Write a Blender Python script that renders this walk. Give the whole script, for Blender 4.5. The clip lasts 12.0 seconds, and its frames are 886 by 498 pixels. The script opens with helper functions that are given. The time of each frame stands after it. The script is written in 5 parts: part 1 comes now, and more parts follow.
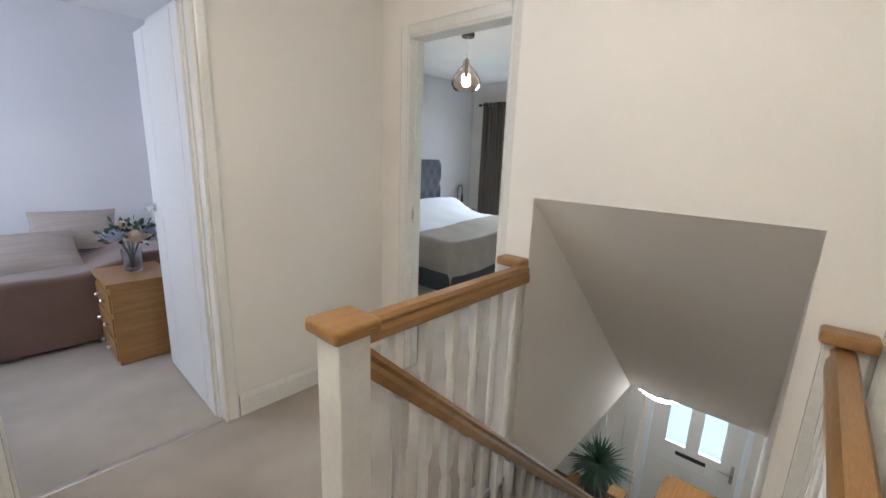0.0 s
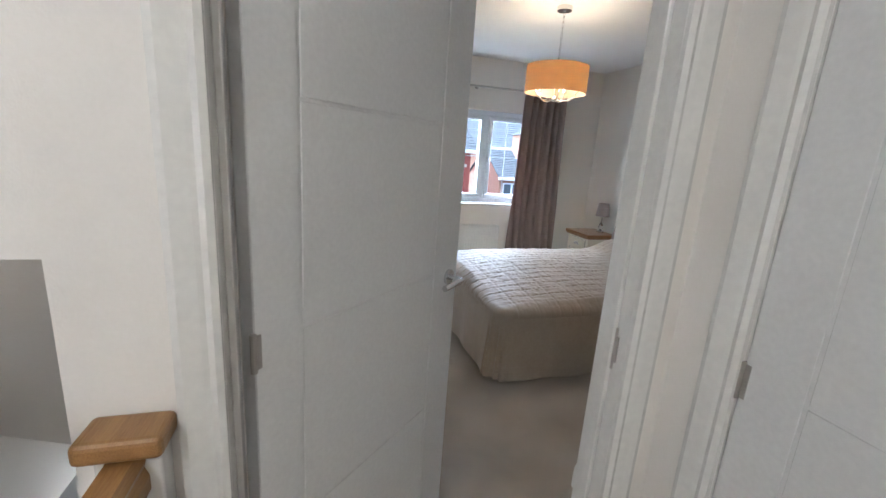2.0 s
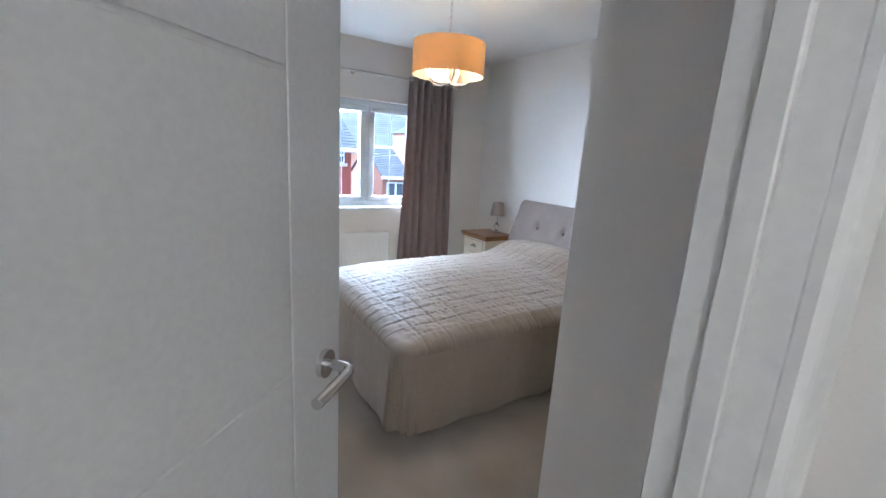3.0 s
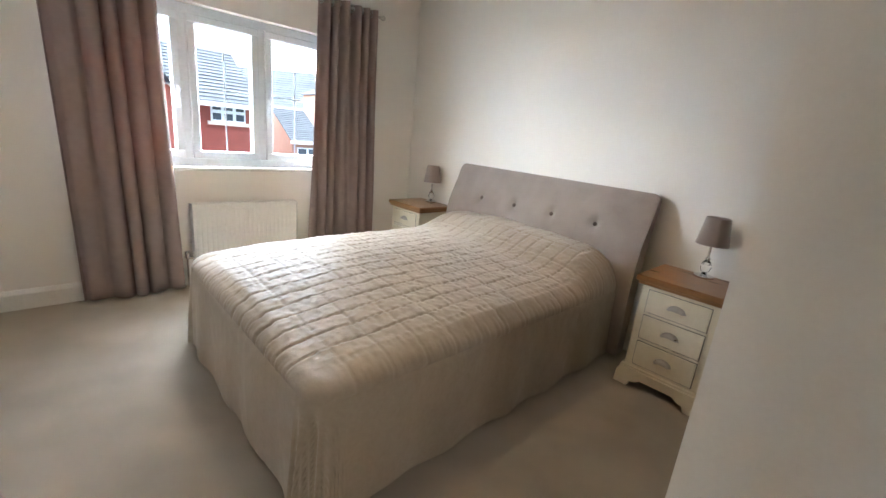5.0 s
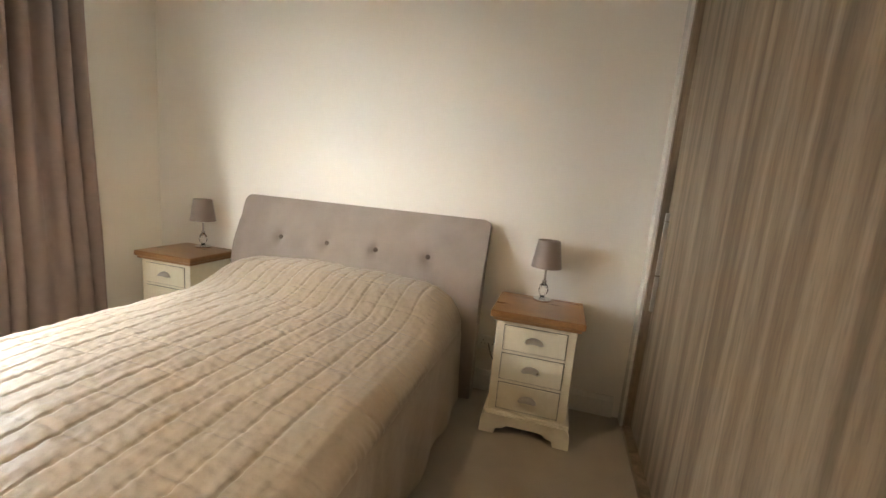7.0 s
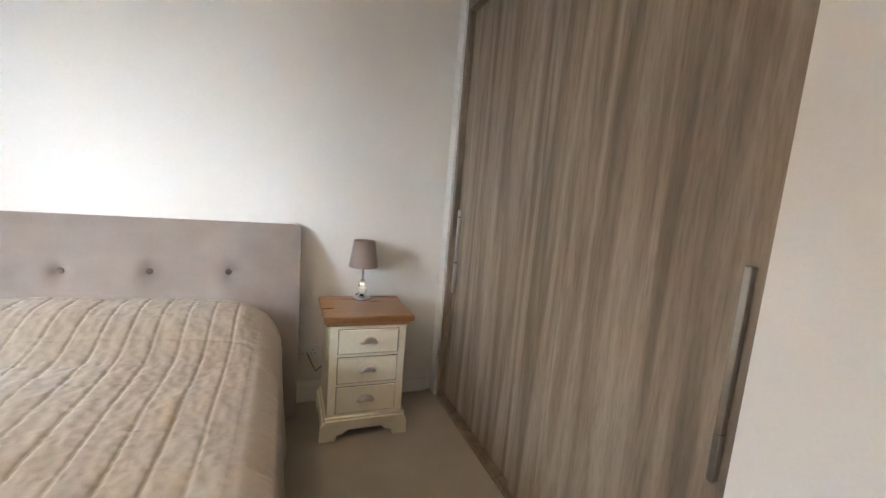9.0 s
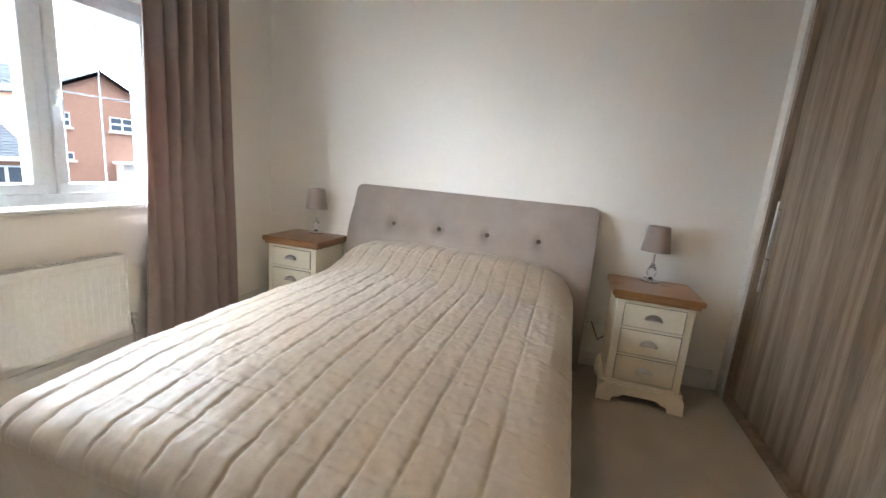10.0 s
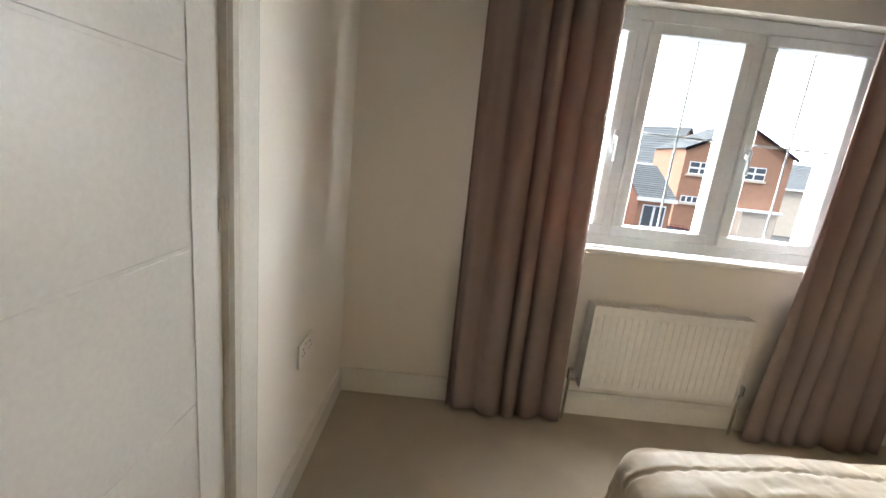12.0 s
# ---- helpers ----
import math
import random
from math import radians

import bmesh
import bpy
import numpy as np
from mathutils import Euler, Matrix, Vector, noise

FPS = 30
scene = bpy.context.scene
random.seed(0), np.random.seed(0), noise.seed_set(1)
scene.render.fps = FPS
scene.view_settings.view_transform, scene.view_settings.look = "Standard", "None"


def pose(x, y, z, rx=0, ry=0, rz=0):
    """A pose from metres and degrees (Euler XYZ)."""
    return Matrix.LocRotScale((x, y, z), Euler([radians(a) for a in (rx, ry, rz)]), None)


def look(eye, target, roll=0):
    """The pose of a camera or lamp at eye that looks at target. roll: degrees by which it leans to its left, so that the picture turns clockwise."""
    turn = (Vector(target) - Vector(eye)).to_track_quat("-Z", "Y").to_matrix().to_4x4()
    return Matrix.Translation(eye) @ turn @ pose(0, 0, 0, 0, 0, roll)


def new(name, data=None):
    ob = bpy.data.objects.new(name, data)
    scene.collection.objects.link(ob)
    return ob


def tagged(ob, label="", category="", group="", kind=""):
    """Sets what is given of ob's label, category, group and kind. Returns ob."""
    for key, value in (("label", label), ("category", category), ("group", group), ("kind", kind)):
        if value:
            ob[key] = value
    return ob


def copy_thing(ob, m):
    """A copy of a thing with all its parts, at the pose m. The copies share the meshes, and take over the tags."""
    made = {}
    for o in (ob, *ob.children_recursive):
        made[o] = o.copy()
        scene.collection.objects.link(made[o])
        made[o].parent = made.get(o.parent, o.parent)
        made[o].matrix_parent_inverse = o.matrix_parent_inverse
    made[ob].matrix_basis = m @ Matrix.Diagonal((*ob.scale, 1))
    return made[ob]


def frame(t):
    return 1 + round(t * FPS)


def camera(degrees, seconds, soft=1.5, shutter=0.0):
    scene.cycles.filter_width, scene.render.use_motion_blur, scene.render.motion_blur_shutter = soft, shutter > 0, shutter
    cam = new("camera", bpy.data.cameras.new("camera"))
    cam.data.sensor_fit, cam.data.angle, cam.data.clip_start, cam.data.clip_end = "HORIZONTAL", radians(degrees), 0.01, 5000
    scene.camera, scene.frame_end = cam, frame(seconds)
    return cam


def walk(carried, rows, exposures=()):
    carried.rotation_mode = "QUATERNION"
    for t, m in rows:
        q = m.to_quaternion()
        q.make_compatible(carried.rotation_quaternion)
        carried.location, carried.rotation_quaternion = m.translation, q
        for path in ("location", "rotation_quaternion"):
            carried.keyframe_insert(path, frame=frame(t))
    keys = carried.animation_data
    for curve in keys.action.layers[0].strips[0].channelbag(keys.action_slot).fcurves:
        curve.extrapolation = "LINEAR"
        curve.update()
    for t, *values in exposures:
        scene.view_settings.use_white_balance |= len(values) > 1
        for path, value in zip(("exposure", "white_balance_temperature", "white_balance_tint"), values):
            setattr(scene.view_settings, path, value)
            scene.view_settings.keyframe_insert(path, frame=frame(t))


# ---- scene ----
cam = camera(94.0, 12.0)
PATH = [
    (0, (0.538, 0.29, 1.403), (1.992, 1.588, 0.953), 2.2),
    (0.5, (0.649, 0.167, 1.434), (2.44, 0.911, 0.945), 1.5),
    (1, (0.854, 0.081, 1.419), (2.788, 0.211, 0.928), 2.7),
    (1.5, (1.097, 0.018, 1.432), (3.015, -0.284, 0.949), 3.8),
    (2, (1.34, -0.122, 1.425), (3.208, -0.671, 0.967), 3.9),
    (2.5, (1.583, -0.23, 1.43), (3.381, -0.987, 0.99), 2.9),
    (3, (1.9, -0.318, 1.397), (3.552, -1.361, 0.969), 3.5),
    (4.8, (2.524, -0.627, 1.256), (3.922, -1.962, 0.742), 5.7),
    (5, (2.562, -0.669, 1.25), (3.945, -2.012, 0.718), 5.7),
    (5.5, (2.666, -0.737, 1.244), (3.949, -2.172, 0.701), 6.0),
    (6, (2.748, -0.851, 1.255), (3.863, -2.438, 0.766), 6.3),
    (6.5, (2.896, -0.925, 1.266), (3.768, -2.676, 0.851), 5.8),
    (7, (3.095, -0.963, 1.238), (3.612, -2.866, 0.906), 5.0),
    (7.5, (3.231, -1.059, 1.272), (3.264, -3.039, 0.99), 3.2),
    (7.7, (3.275, -1.134, 1.299), (3.118, -3.09, 1.02), 3.7),
    (8.5, (3.45, -1.02, 1.29), (2.60, -2.80, 1.02), 3.6),
    (9.3, (3.546, -0.836, 1.26), (3.146, -2.775, 0.982), 4.5),
    (9.5, (3.534, -0.701, 1.249), (3.456, -2.68, 0.976), 3.5),
    (10, (3.632, -0.58, 1.201), (4.189, -2.46, 0.811), 4.9),
    (10.5, (3.7, -0.504, 1.185), (4.706, -2.154, 0.672), 6.1),
    (11, (3.773, -0.517, 1.219), (5.214, -1.788, 0.664), 6.3),
    (11.5, (3.875, -0.623, 1.24), (5.684, -1.305, 0.732), 5.9),
    (12, (4.016, -0.613, 1.214), (5.965, -0.637, 0.764), 6.3),
]
EXPOSURES = [(0.0, 2.36, 5950, 10), (1.5, 2.43, 5550, 10), (2.5, 2.56, 5250, 10), (3.2, 2.70, 5100, 10), (4.8, 2.90, 6050, 10), (6.0, 2.82, 6550, 10), (7.0, 2.96, 7250, 10), (7.5, 3.22, 6450, 10), (9.5, 3.22, 6000, 10), (10.0, 2.82, 6100, 10), (10.5, 2.74, 6400, 10), (11.0, 2.68, 6500, 10), (11.5, 2.46, 6500, 10), (12.0, 2.14, 7000, 10)]
walk(cam, [(t, look(eye, target, roll)) for t, eye, target, roll in PATH], EXPOSURES)

# ---------------------------------------------------------------- world and light
world = bpy.data.worlds.new("world")
scene.world = world
world.use_nodes = True
wn, wl = world.node_tree.nodes, world.node_tree.links
sky = wn.new("ShaderNodeTexSky")
sky.sky_type, sky.sun_disc = "NISHITA", False
sky.sun_elevation, sky.sun_rotation = radians(38), radians(20)
sky.air_density, sky.dust_density, sky.ozone_density = 0.8, 7.0, 0.6
wn["Background"].inputs[1].default_value = 0.15
wl.new(sky.outputs[0], wn["Background"].inputs[0])


def lamp(name, kind, energy, m, colour=(1, 1, 1), size=0.1, size_y=None, angle=None):
    data = bpy.data.lights.new(name, kind)
    data.energy, data.color = energy, colour
    if kind == "AREA":
        data.shape, data.size, data.size_y = "RECTANGLE", size, size_y or size
    elif kind == "POINT":
        data.shadow_soft_size = size
    elif kind == "SUN":
        data.angle = angle
    ob = new(name, data)
    ob.matrix_world = m
    return ob


DAY = (0.88, 0.95, 1.0)
WARM = (1.0, 0.74, 0.46)
lamp("sun", "SUN", 0.5, look((0, 0, 10), (6.0, 4.0, 0)), (1.0, 0.95, 0.88), angle=radians(12))
# three unseen area lamps added outdoors to fill the bedroom with sky light
lamp("sky_fill_side", "AREA", 128, look((8.6, 2.2, 2.1), (4.4, -3.3, 1.45)), DAY, 4.0, 3.0)
lamp("sky_fill_top", "AREA", 410, look((8.2, -1.6, 5.0), (5.8, -1.6, 1.3)), DAY, 5.0, 3.0)
lamp("sky_fill_cross", "AREA", 165, look((7.4, -5.6, 2.1), (4.8, -0.2, 1.0)), DAY, 2.6, 2.8)
lamp("third_window_daylight", "AREA", 6.5, look((-1.02, 4.1, 1.45), (1.0, 4.1, 1.1)), (0.80, 0.86, 1.0), 1.2, 1.0)
lamp("door_glass_daylight", "AREA", 0.22, look((5.3, 0.80, -1.2), (4.0, 0.80, -1.5)), (0.72, 0.88, 1.0), 0.6, 0.9)
lamp("bedroom_bulb", "POINT", 2.4, pose(4.17, -1.71, 1.985), WARM, 0.06)
lamp("landing_bulb", "POINT", 6.6, pose(0.45, 0.75, 2.28), (1.0, 0.90, 0.78), 0.09)
lamp("second_room_bulb", "POINT", 0.8, pose(3.62, 2.84, 2.08), (1.0, 0.80, 0.58), 0.04)
lamp("hall_bulb", "POINT", 2.3, pose(3.98, 0.98, -0.47), (1.0, 0.93, 0.84), 0.09)

# ---------------------------------------------------------------- materials


def material(name, colour, rough=0.6, metal=0.0, second=None, scale=6.0, stretch=(1, 1, 1), mix=0.5, grain=80.0, bump=0.0,
             bump_scale=120.0, sheen=0.0, coat=0.0, rough_var=0.08, island=0.0, detail=4.0):
    m = bpy.data.materials.new(name)
    m.use_nodes = True
    n, l = m.node_tree.nodes, m.node_tree.links
    b = n["Principled BSDF"]
    b.inputs["Roughness"].default_value = rough
    b.inputs["Metallic"].default_value = metal
    b.inputs["Sheen Weight"].default_value = sheen
    b.inputs["Coat Weight"].default_value = coat
    tc = n.new("ShaderNodeTexCoord")
    mp = n.new("ShaderNodeMapping")
    mp.inputs["Scale"].default_value = stretch
    l.new(tc.outputs["Object"], mp.inputs[0])
    big = n.new("ShaderNodeTexNoise")
    big.inputs["Scale"].default_value, big.inputs["Detail"].default_value = scale, detail
    fine = n.new("ShaderNodeTexNoise")
    fine.inputs["Scale"].default_value, fine.inputs["Detail"].default_value = grain, 3.0
    l.new(mp.outputs[0], big.inputs["Vector"])
    l.new(mp.outputs[0], fine.inputs["Vector"])
    add = n.new("ShaderNodeMath")
    add.operation = "MULTIPLY_ADD"
    add.inputs[1].default_value, add.inputs[2].default_value = 0.45, 0.0
    l.new(fine.outputs[0], add.inputs[0])
    add2 = n.new("ShaderNodeMath")
    add2.operation = "MULTIPLY_ADD"
    add2.inputs[1].default_value = 0.55
    l.new(big.outputs[0], add2.inputs[0])
    l.new(add.outputs[0], add2.inputs[2])
    ramp = n.new("ShaderNodeValToRGB")
    other = second or tuple(c * 0.9 for c in colour)
    ramp.color_ramp.elements[0].position = 0.5 - 0.3 * mix
    ramp.color_ramp.elements[1].position = 0.5 + 0.3 * mix
    ramp.color_ramp.elements[0].color = (*other, 1)
    ramp.color_ramp.elements[1].color = (*colour, 1)
    l.new(add2.outputs[0], ramp.inputs[0])
    out = ramp.outputs[0]
    if island:
        info = n.new("ShaderNodeObjectInfo")
        hsv = n.new("ShaderNodeHueSaturation")
        mr = n.new("ShaderNodeMapRange")
        mr.inputs[3].default_value, mr.inputs[4].default_value = 1 - island, 1 + island
        l.new(info.outputs["Random"], mr.inputs[0])
        l.new(mr.outputs[0], hsv.inputs["Value"])
        l.new(out, hsv.inputs["Color"])
        out = hsv.outputs[0]
    l.new(out, b.inputs["Base Color"])
    rr = n.new("ShaderNodeMapRange")
    rr.inputs[3].default_value, rr.inputs[4].default_value = max(0.02, rough - rough_var), min(1, rough + rough_var)
    l.new(big.outputs[0], rr.inputs[0])
    l.new(rr.outputs[0], b.inputs["Roughness"])
    if bump:
        bn = n.new("ShaderNodeTexNoise")
        bn.inputs["Scale"].default_value, bn.inputs["Detail"].default_value = bump_scale, 4.0
        l.new(mp.outputs[0], bn.inputs["Vector"])
        bp = n.new("ShaderNodeBump")
        bp.inputs["Strength"].default_value, bp.inputs["Distance"].default_value = bump, 0.004
        l.new(bn.outputs[0], bp.inputs["Height"])
        l.new(bp.outputs[0], b.inputs["Normal"])
    return m


def glow(name, colour, strength):
    m = bpy.data.materials.new(name)
    m.use_nodes = True
    b = m.node_tree.nodes["Principled BSDF"]
    b.inputs["Base Color"].default_value = (*colour, 1)
    b.inputs["Emission Color"].default_value = (*colour, 1)
    b.inputs["Emission Strength"].default_value = strength
    return m


def clear(name, colour=(1, 1, 1), rough=0.0, ior=1.45):
    m = bpy.data.materials.new(name)
    m.use_nodes = True
    b = m.node_tree.nodes["Principled BSDF"]
    b.inputs["Base Color"].default_value = (*colour, 1)
    b.inputs["Transmission Weight"].default_value = 1.0
    b.inputs["Roughness"].default_value, b.inputs["IOR"].default_value = rough, ior
    return m


def thin_cloth(name, colour, through_colour, share):
    m = bpy.data.materials.new(name)
    m.use_nodes = True
    n, l = m.node_tree.nodes, m.node_tree.links
    b = n["Principled BSDF"]
    b.inputs["Roughness"].default_value = 0.8
    tc = n.new("ShaderNodeTexCoord")
    slub = n.new("ShaderNodeTexNoise")
    slub.inputs["Scale"].default_value, slub.inputs["Detail"].default_value = 22.0, 5.0
    l.new(tc.outputs["Object"], slub.inputs["Vector"])
    ramp = n.new("ShaderNodeValToRGB")
    ramp.color_ramp.elements[0].position, ramp.color_ramp.elements[1].position = 0.3, 0.7
    ramp.color_ramp.elements[0].color = (*(c * 0.92 for c in colour), 1)
    ramp.color_ramp.elements[1].color = (*colour, 1)
    l.new(slub.outputs[0], ramp.inputs[0])
    l.new(ramp.outputs[0], b.inputs["Base Color"])
    tr = n.new("ShaderNodeBsdfTranslucent")
    tr.inputs[0].default_value = (*through_colour, 1)
    weave = n.new("ShaderNodeTexNoise")
    weave.inputs["Scale"].default_value = 260
    bp = n.new("ShaderNodeBump")
    bp.inputs["Strength"].default_value, bp.inputs["Distance"].default_value = 0.3, 0.002
    l.new(weave.outputs[0], bp.inputs["Height"])
    l.new(bp.outputs[0], b.inputs["Normal"])
    mx = n.new("ShaderNodeMixShader")
    mx.inputs[0].default_value = share
    l.new(b.outputs[0], mx.inputs[1])
    l.new(tr.outputs[0], mx.inputs[2])
    l.new(mx.outputs[0], n["Material Output"].inputs[0])
    return m


PAINT = material("wall_paint", (0.83, 0.795, 0.742), 0.75, second=(0.80, 0.765, 0.708), scale=1.3, grain=140, bump=0.10, bump_scale=260)
CEIL = material("ceiling_paint", (0.86, 0.85, 0.83), 0.85, scale=1.0, grain=200, bump=0.08, bump_scale=300)
# white wall paint, its cool tint standing in for bluish daylight
COOL = material("daylight_tinted_paint", (0.78, 0.77, 0.79), 0.75, scale=1.2, grain=140, bump=0.1, bump_scale=260)
GLOSS = material("white_gloss_paint", (0.80, 0.785, 0.74), 0.25, scale=2.0, grain=60, bump=0.025, bump_scale=30, rough_var=0.06)
DOORW = material("white_satin_door_paint", (0.78, 0.775, 0.755), 0.34, scale=1.2, grain=90, bump=0.012, bump_scale=45)
CARPET = material("beige_carpet", (0.49, 0.425, 0.345), 0.97, second=(0.34, 0.29, 0.23), scale=3.0, grain=420, bump=0.9, bump_scale=520, sheen=0.25, mix=0.45, detail=7)
OAK = material("oiled_oak", (0.37, 0.20, 0.067), 0.36, second=(0.235, 0.115, 0.034), scale=2.5, stretch=(1.2, 14, 14), grain=30, bump=0.12, bump_scale=30, coat=0.15)
OAKY = material("oiled_oak_rail", (0.37, 0.20, 0.067), 0.36, second=(0.235, 0.115, 0.034), scale=2.5, stretch=(1.5, 12, 12), grain=30, bump=0.12, bump_scale=30, coat=0.15)
TOPOAK = material("lacquered_oak_top", (0.34, 0.172, 0.07), 0.30, second=(0.215, 0.098, 0.034), scale=2.0, stretch=(2, 16, 16), grain=26, bump=0.1, bump_scale=30, coat=0.2)
CREAM = material("cream_painted_wood", (0.80, 0.745, 0.61), 0.42, second=(0.74, 0.68, 0.54), scale=3, grain=50, bump=0.06, bump_scale=50)
SPREAD = material("champagne_satin_quilt", (0.44, 0.367, 0.283), 0.46, second=(0.385, 0.316, 0.237), scale=5, grain=60, bump=0.35, bump_scale=38, sheen=0.35)
FELT = material("taupe_woven_upholstery", (0.34, 0.285, 0.25), 0.92, second=(0.26, 0.215, 0.19), scale=6, grain=380, bump=0.5, bump_scale=480, sheen=0.2)
# button cloth darker than the headboard: the dimple's shade put into its colour
BUTTON = material("shade_darkened_button_cloth", (0.15, 0.118, 0.10), 0.9, scale=20, grain=300, bump=0.3, bump_scale=400)
DRAPE = thin_cloth("mauve_brown_curtain_cloth", (0.31, 0.245, 0.23), (0.48, 0.235, 0.195), 0.12)
SLATE_DRAPE = material("grey_curtain_cloth", (0.14, 0.12, 0.105), 0.8, scale=4, stretch=(4, 4, 1), grain=300, bump=0.3, bump_scale=420)
def streaked_oak(name, light, mid, dark, scale=1.0):
    """Grey oak laminate: long vertical streaks, broad cathedral figure and short dark pores."""
    m = bpy.data.materials.new(name)
    m.use_nodes = True
    n, l = m.node_tree.nodes, m.node_tree.links
    b = n["Principled BSDF"]
    tc = n.new("ShaderNodeTexCoord")

    def layer(stretch, size, detail, distort):
        mp = n.new("ShaderNodeMapping")
        mp.inputs["Scale"].default_value = tuple(c * scale for c in stretch)
        l.new(tc.outputs["Object"], mp.inputs[0])
        t = n.new("ShaderNodeTexNoise")
        t.inputs["Scale"].default_value, t.inputs["Detail"].default_value = size, detail
        t.inputs["Distortion"].default_value = distort
        l.new(mp.outputs[0], t.inputs["Vector"])
        return t.outputs[0]

    broad = layer((4.5, 4.5, 0.22), 1.7, 2.0, 1.8)
    streak = layer((6, 6, 0.45), 2.0, 3.0, 1.4)
    pore = layer((60, 60, 7), 2.0, 3.0, 0.4)
    ramp = n.new("ShaderNodeValToRGB")
    e = ramp.color_ramp.elements
    e[0].position, e[0].color = 0.37, (*dark, 1)
    e[1].position, e[1].color = 0.62, (*light, 1)
    k = e.new(0.5)
    k.color = (*mid, 1)
    mixa = n.new("ShaderNodeMath")
    mixa.operation = "MULTIPLY_ADD"
    mixa.inputs[1].default_value = 0.4
    half = n.new("ShaderNodeMath")
    half.operation = "MULTIPLY"
    half.inputs[1].default_value = 0.6
    l.new(broad, half.inputs[0])
    l.new(streak, mixa.inputs[0])
    l.new(half.outputs[0], mixa.inputs[2])
    l.new(mixa.outputs[0], ramp.inputs[0])
    pr = n.new("ShaderNodeMapRange")
    pr.inputs[1].default_value, pr.inputs[2].default_value = 0.35, 0.55
    pr.inputs[3].default_value, pr.inputs[4].default_value = 0.86, 1.03
    l.new(pore, pr.inputs[0])
    hsv = n.new("ShaderNodeHueSaturation")
    l.new(pr.outputs[0], hsv.inputs["Value"])
    l.new(ramp.outputs[0], hsv.inputs["Color"])
    l.new(hsv.outputs[0], b.inputs["Base Color"])
    b.inputs["Roughness"].default_value = 0.5
    bp = n.new("ShaderNodeBump")
    bp.inputs["Strength"].default_value, bp.inputs["Distance"].default_value = 0.2, 0.002
    l.new(pore, bp.inputs["Height"])
    l.new(bp.outputs[0], b.inputs["Normal"])
    return m


WARDW = streaked_oak("grey_oak_laminate", (0.365, 0.292, 0.216), (0.275, 0.213, 0.152), (0.165, 0.122, 0.084))
WARDD = streaked_oak("grey_oak_frame", (0.30, 0.23, 0.17), (0.24, 0.18, 0.13), (0.16, 0.12, 0.085))
BARG = material("grey_glazing_bar", (0.48, 0.51, 0.54), 0.5, scale=3, grain=60)
GLOWSKY = glow("bright_overcast_sky", (0.86, 0.93, 1.0), 1.75)
# white plastic, lightened and blued to carry the window's glare in its colour
UPVC = material("glare_tinted_white_upvc", (0.82, 0.87, 0.92), 0.3, scale=2, grain=40)
RADW = material("white_radiator_enamel", (0.82, 0.81, 0.78), 0.32, scale=2, grain=40)
CHROME = material("polished_chrome", (0.72, 0.72, 0.73), 0.14, metal=1.0, scale=5, grain=60, rough_var=0.05)
NICKEL = material("brushed_nickel", (0.50, 0.47, 0.43), 0.3, metal=1.0, scale=5, stretch=(1, 1, 8), grain=90)
DARKM = material("dark_metal", (0.05, 0.045, 0.04), 0.45, metal=0.6, scale=5, grain=50)
SHADE = material("taupe_satin_lampshade", (0.30, 0.235, 0.205), 0.42, second=(0.26, 0.2, 0.175), scale=8, grain=300, bump=0.15, bump_scale=400, sheen=0.4)
CRYSTAL = clear("clear_crystal", (0.97, 0.98, 1.0), 0.02, 1.5)
GLASS = clear("window_glass", (0.98, 1.0, 1.0), 0.0, 1.03)
PENDCLOTH = thin_cloth("beige_linen_shade", (0.52, 0.41, 0.28), (0.80, 0.56, 0.31), 0.33)
BULB = glow("warm_bulb", (1.0, 0.78, 0.52), 2.4)
BULB2 = glow("amber_bulb", (1.0, 0.80, 0.58), 5.0)
CHAND = glow("lit_crystal_beads", (1.0, 0.96, 0.9), 2.4)
NAVY = material("slate_blue_tufted_velvet", (0.075, 0.085, 0.115), 0.8, scale=5, grain=200, bump=0.3, bump_scale=300, sheen=0.5)
WHITEC = material("white_cotton", (0.62, 0.62, 0.63), 0.9, scale=4, grain=200, bump=0.3, bump_scale=60)
THROW = material("grey_brown_throw", (0.27, 0.235, 0.195), 0.92, scale=4, grain=200, bump=0.4, bump_scale=90)
BLACKB = material("black_bed_base", (0.025, 0.025, 0.03), 0.8, scale=4, grain=200)
BROWNB = material("mauve_brown_blanket", (0.20, 0.125, 0.10), 0.95, second=(0.15, 0.09, 0.075), scale=3, grain=200, bump=0.5, bump_scale=120, sheen=0.3)
CUSHM = material("taupe_striped_cushion", (0.40, 0.34, 0.30), 0.9, second=(0.30, 0.25, 0.22), scale=3, stretch=(1, 1, 12), grain=60, bump=0.5, bump_scale=50)
LEAFM = material("grey_green_leaf", (0.075, 0.115, 0.085), 0.6, second=(0.04, 0.07, 0.05), scale=9, grain=60)
SPIKE = material("dark_green_spiky_leaf", (0.035, 0.085, 0.045), 0.5, second=(0.02, 0.05, 0.03), scale=9, grain=60)
PETALB = material("pale_blue_petals", (0.50, 0.58, 0.70), 0.8, scale=20, grain=80)
PETALC = material("cream_peach_petals", (0.80, 0.66, 0.52), 0.8, scale=20, grain=80)
VASE = clear("smoked_glass_vase", (0.82, 0.83, 0.86), 0.12, 1.4)
HALLF = material("brown_wood_hall_floor", (0.10, 0.065, 0.045), 0.4, second=(0.07, 0.045, 0.03), scale=3, stretch=(2, 12, 2), grain=30)
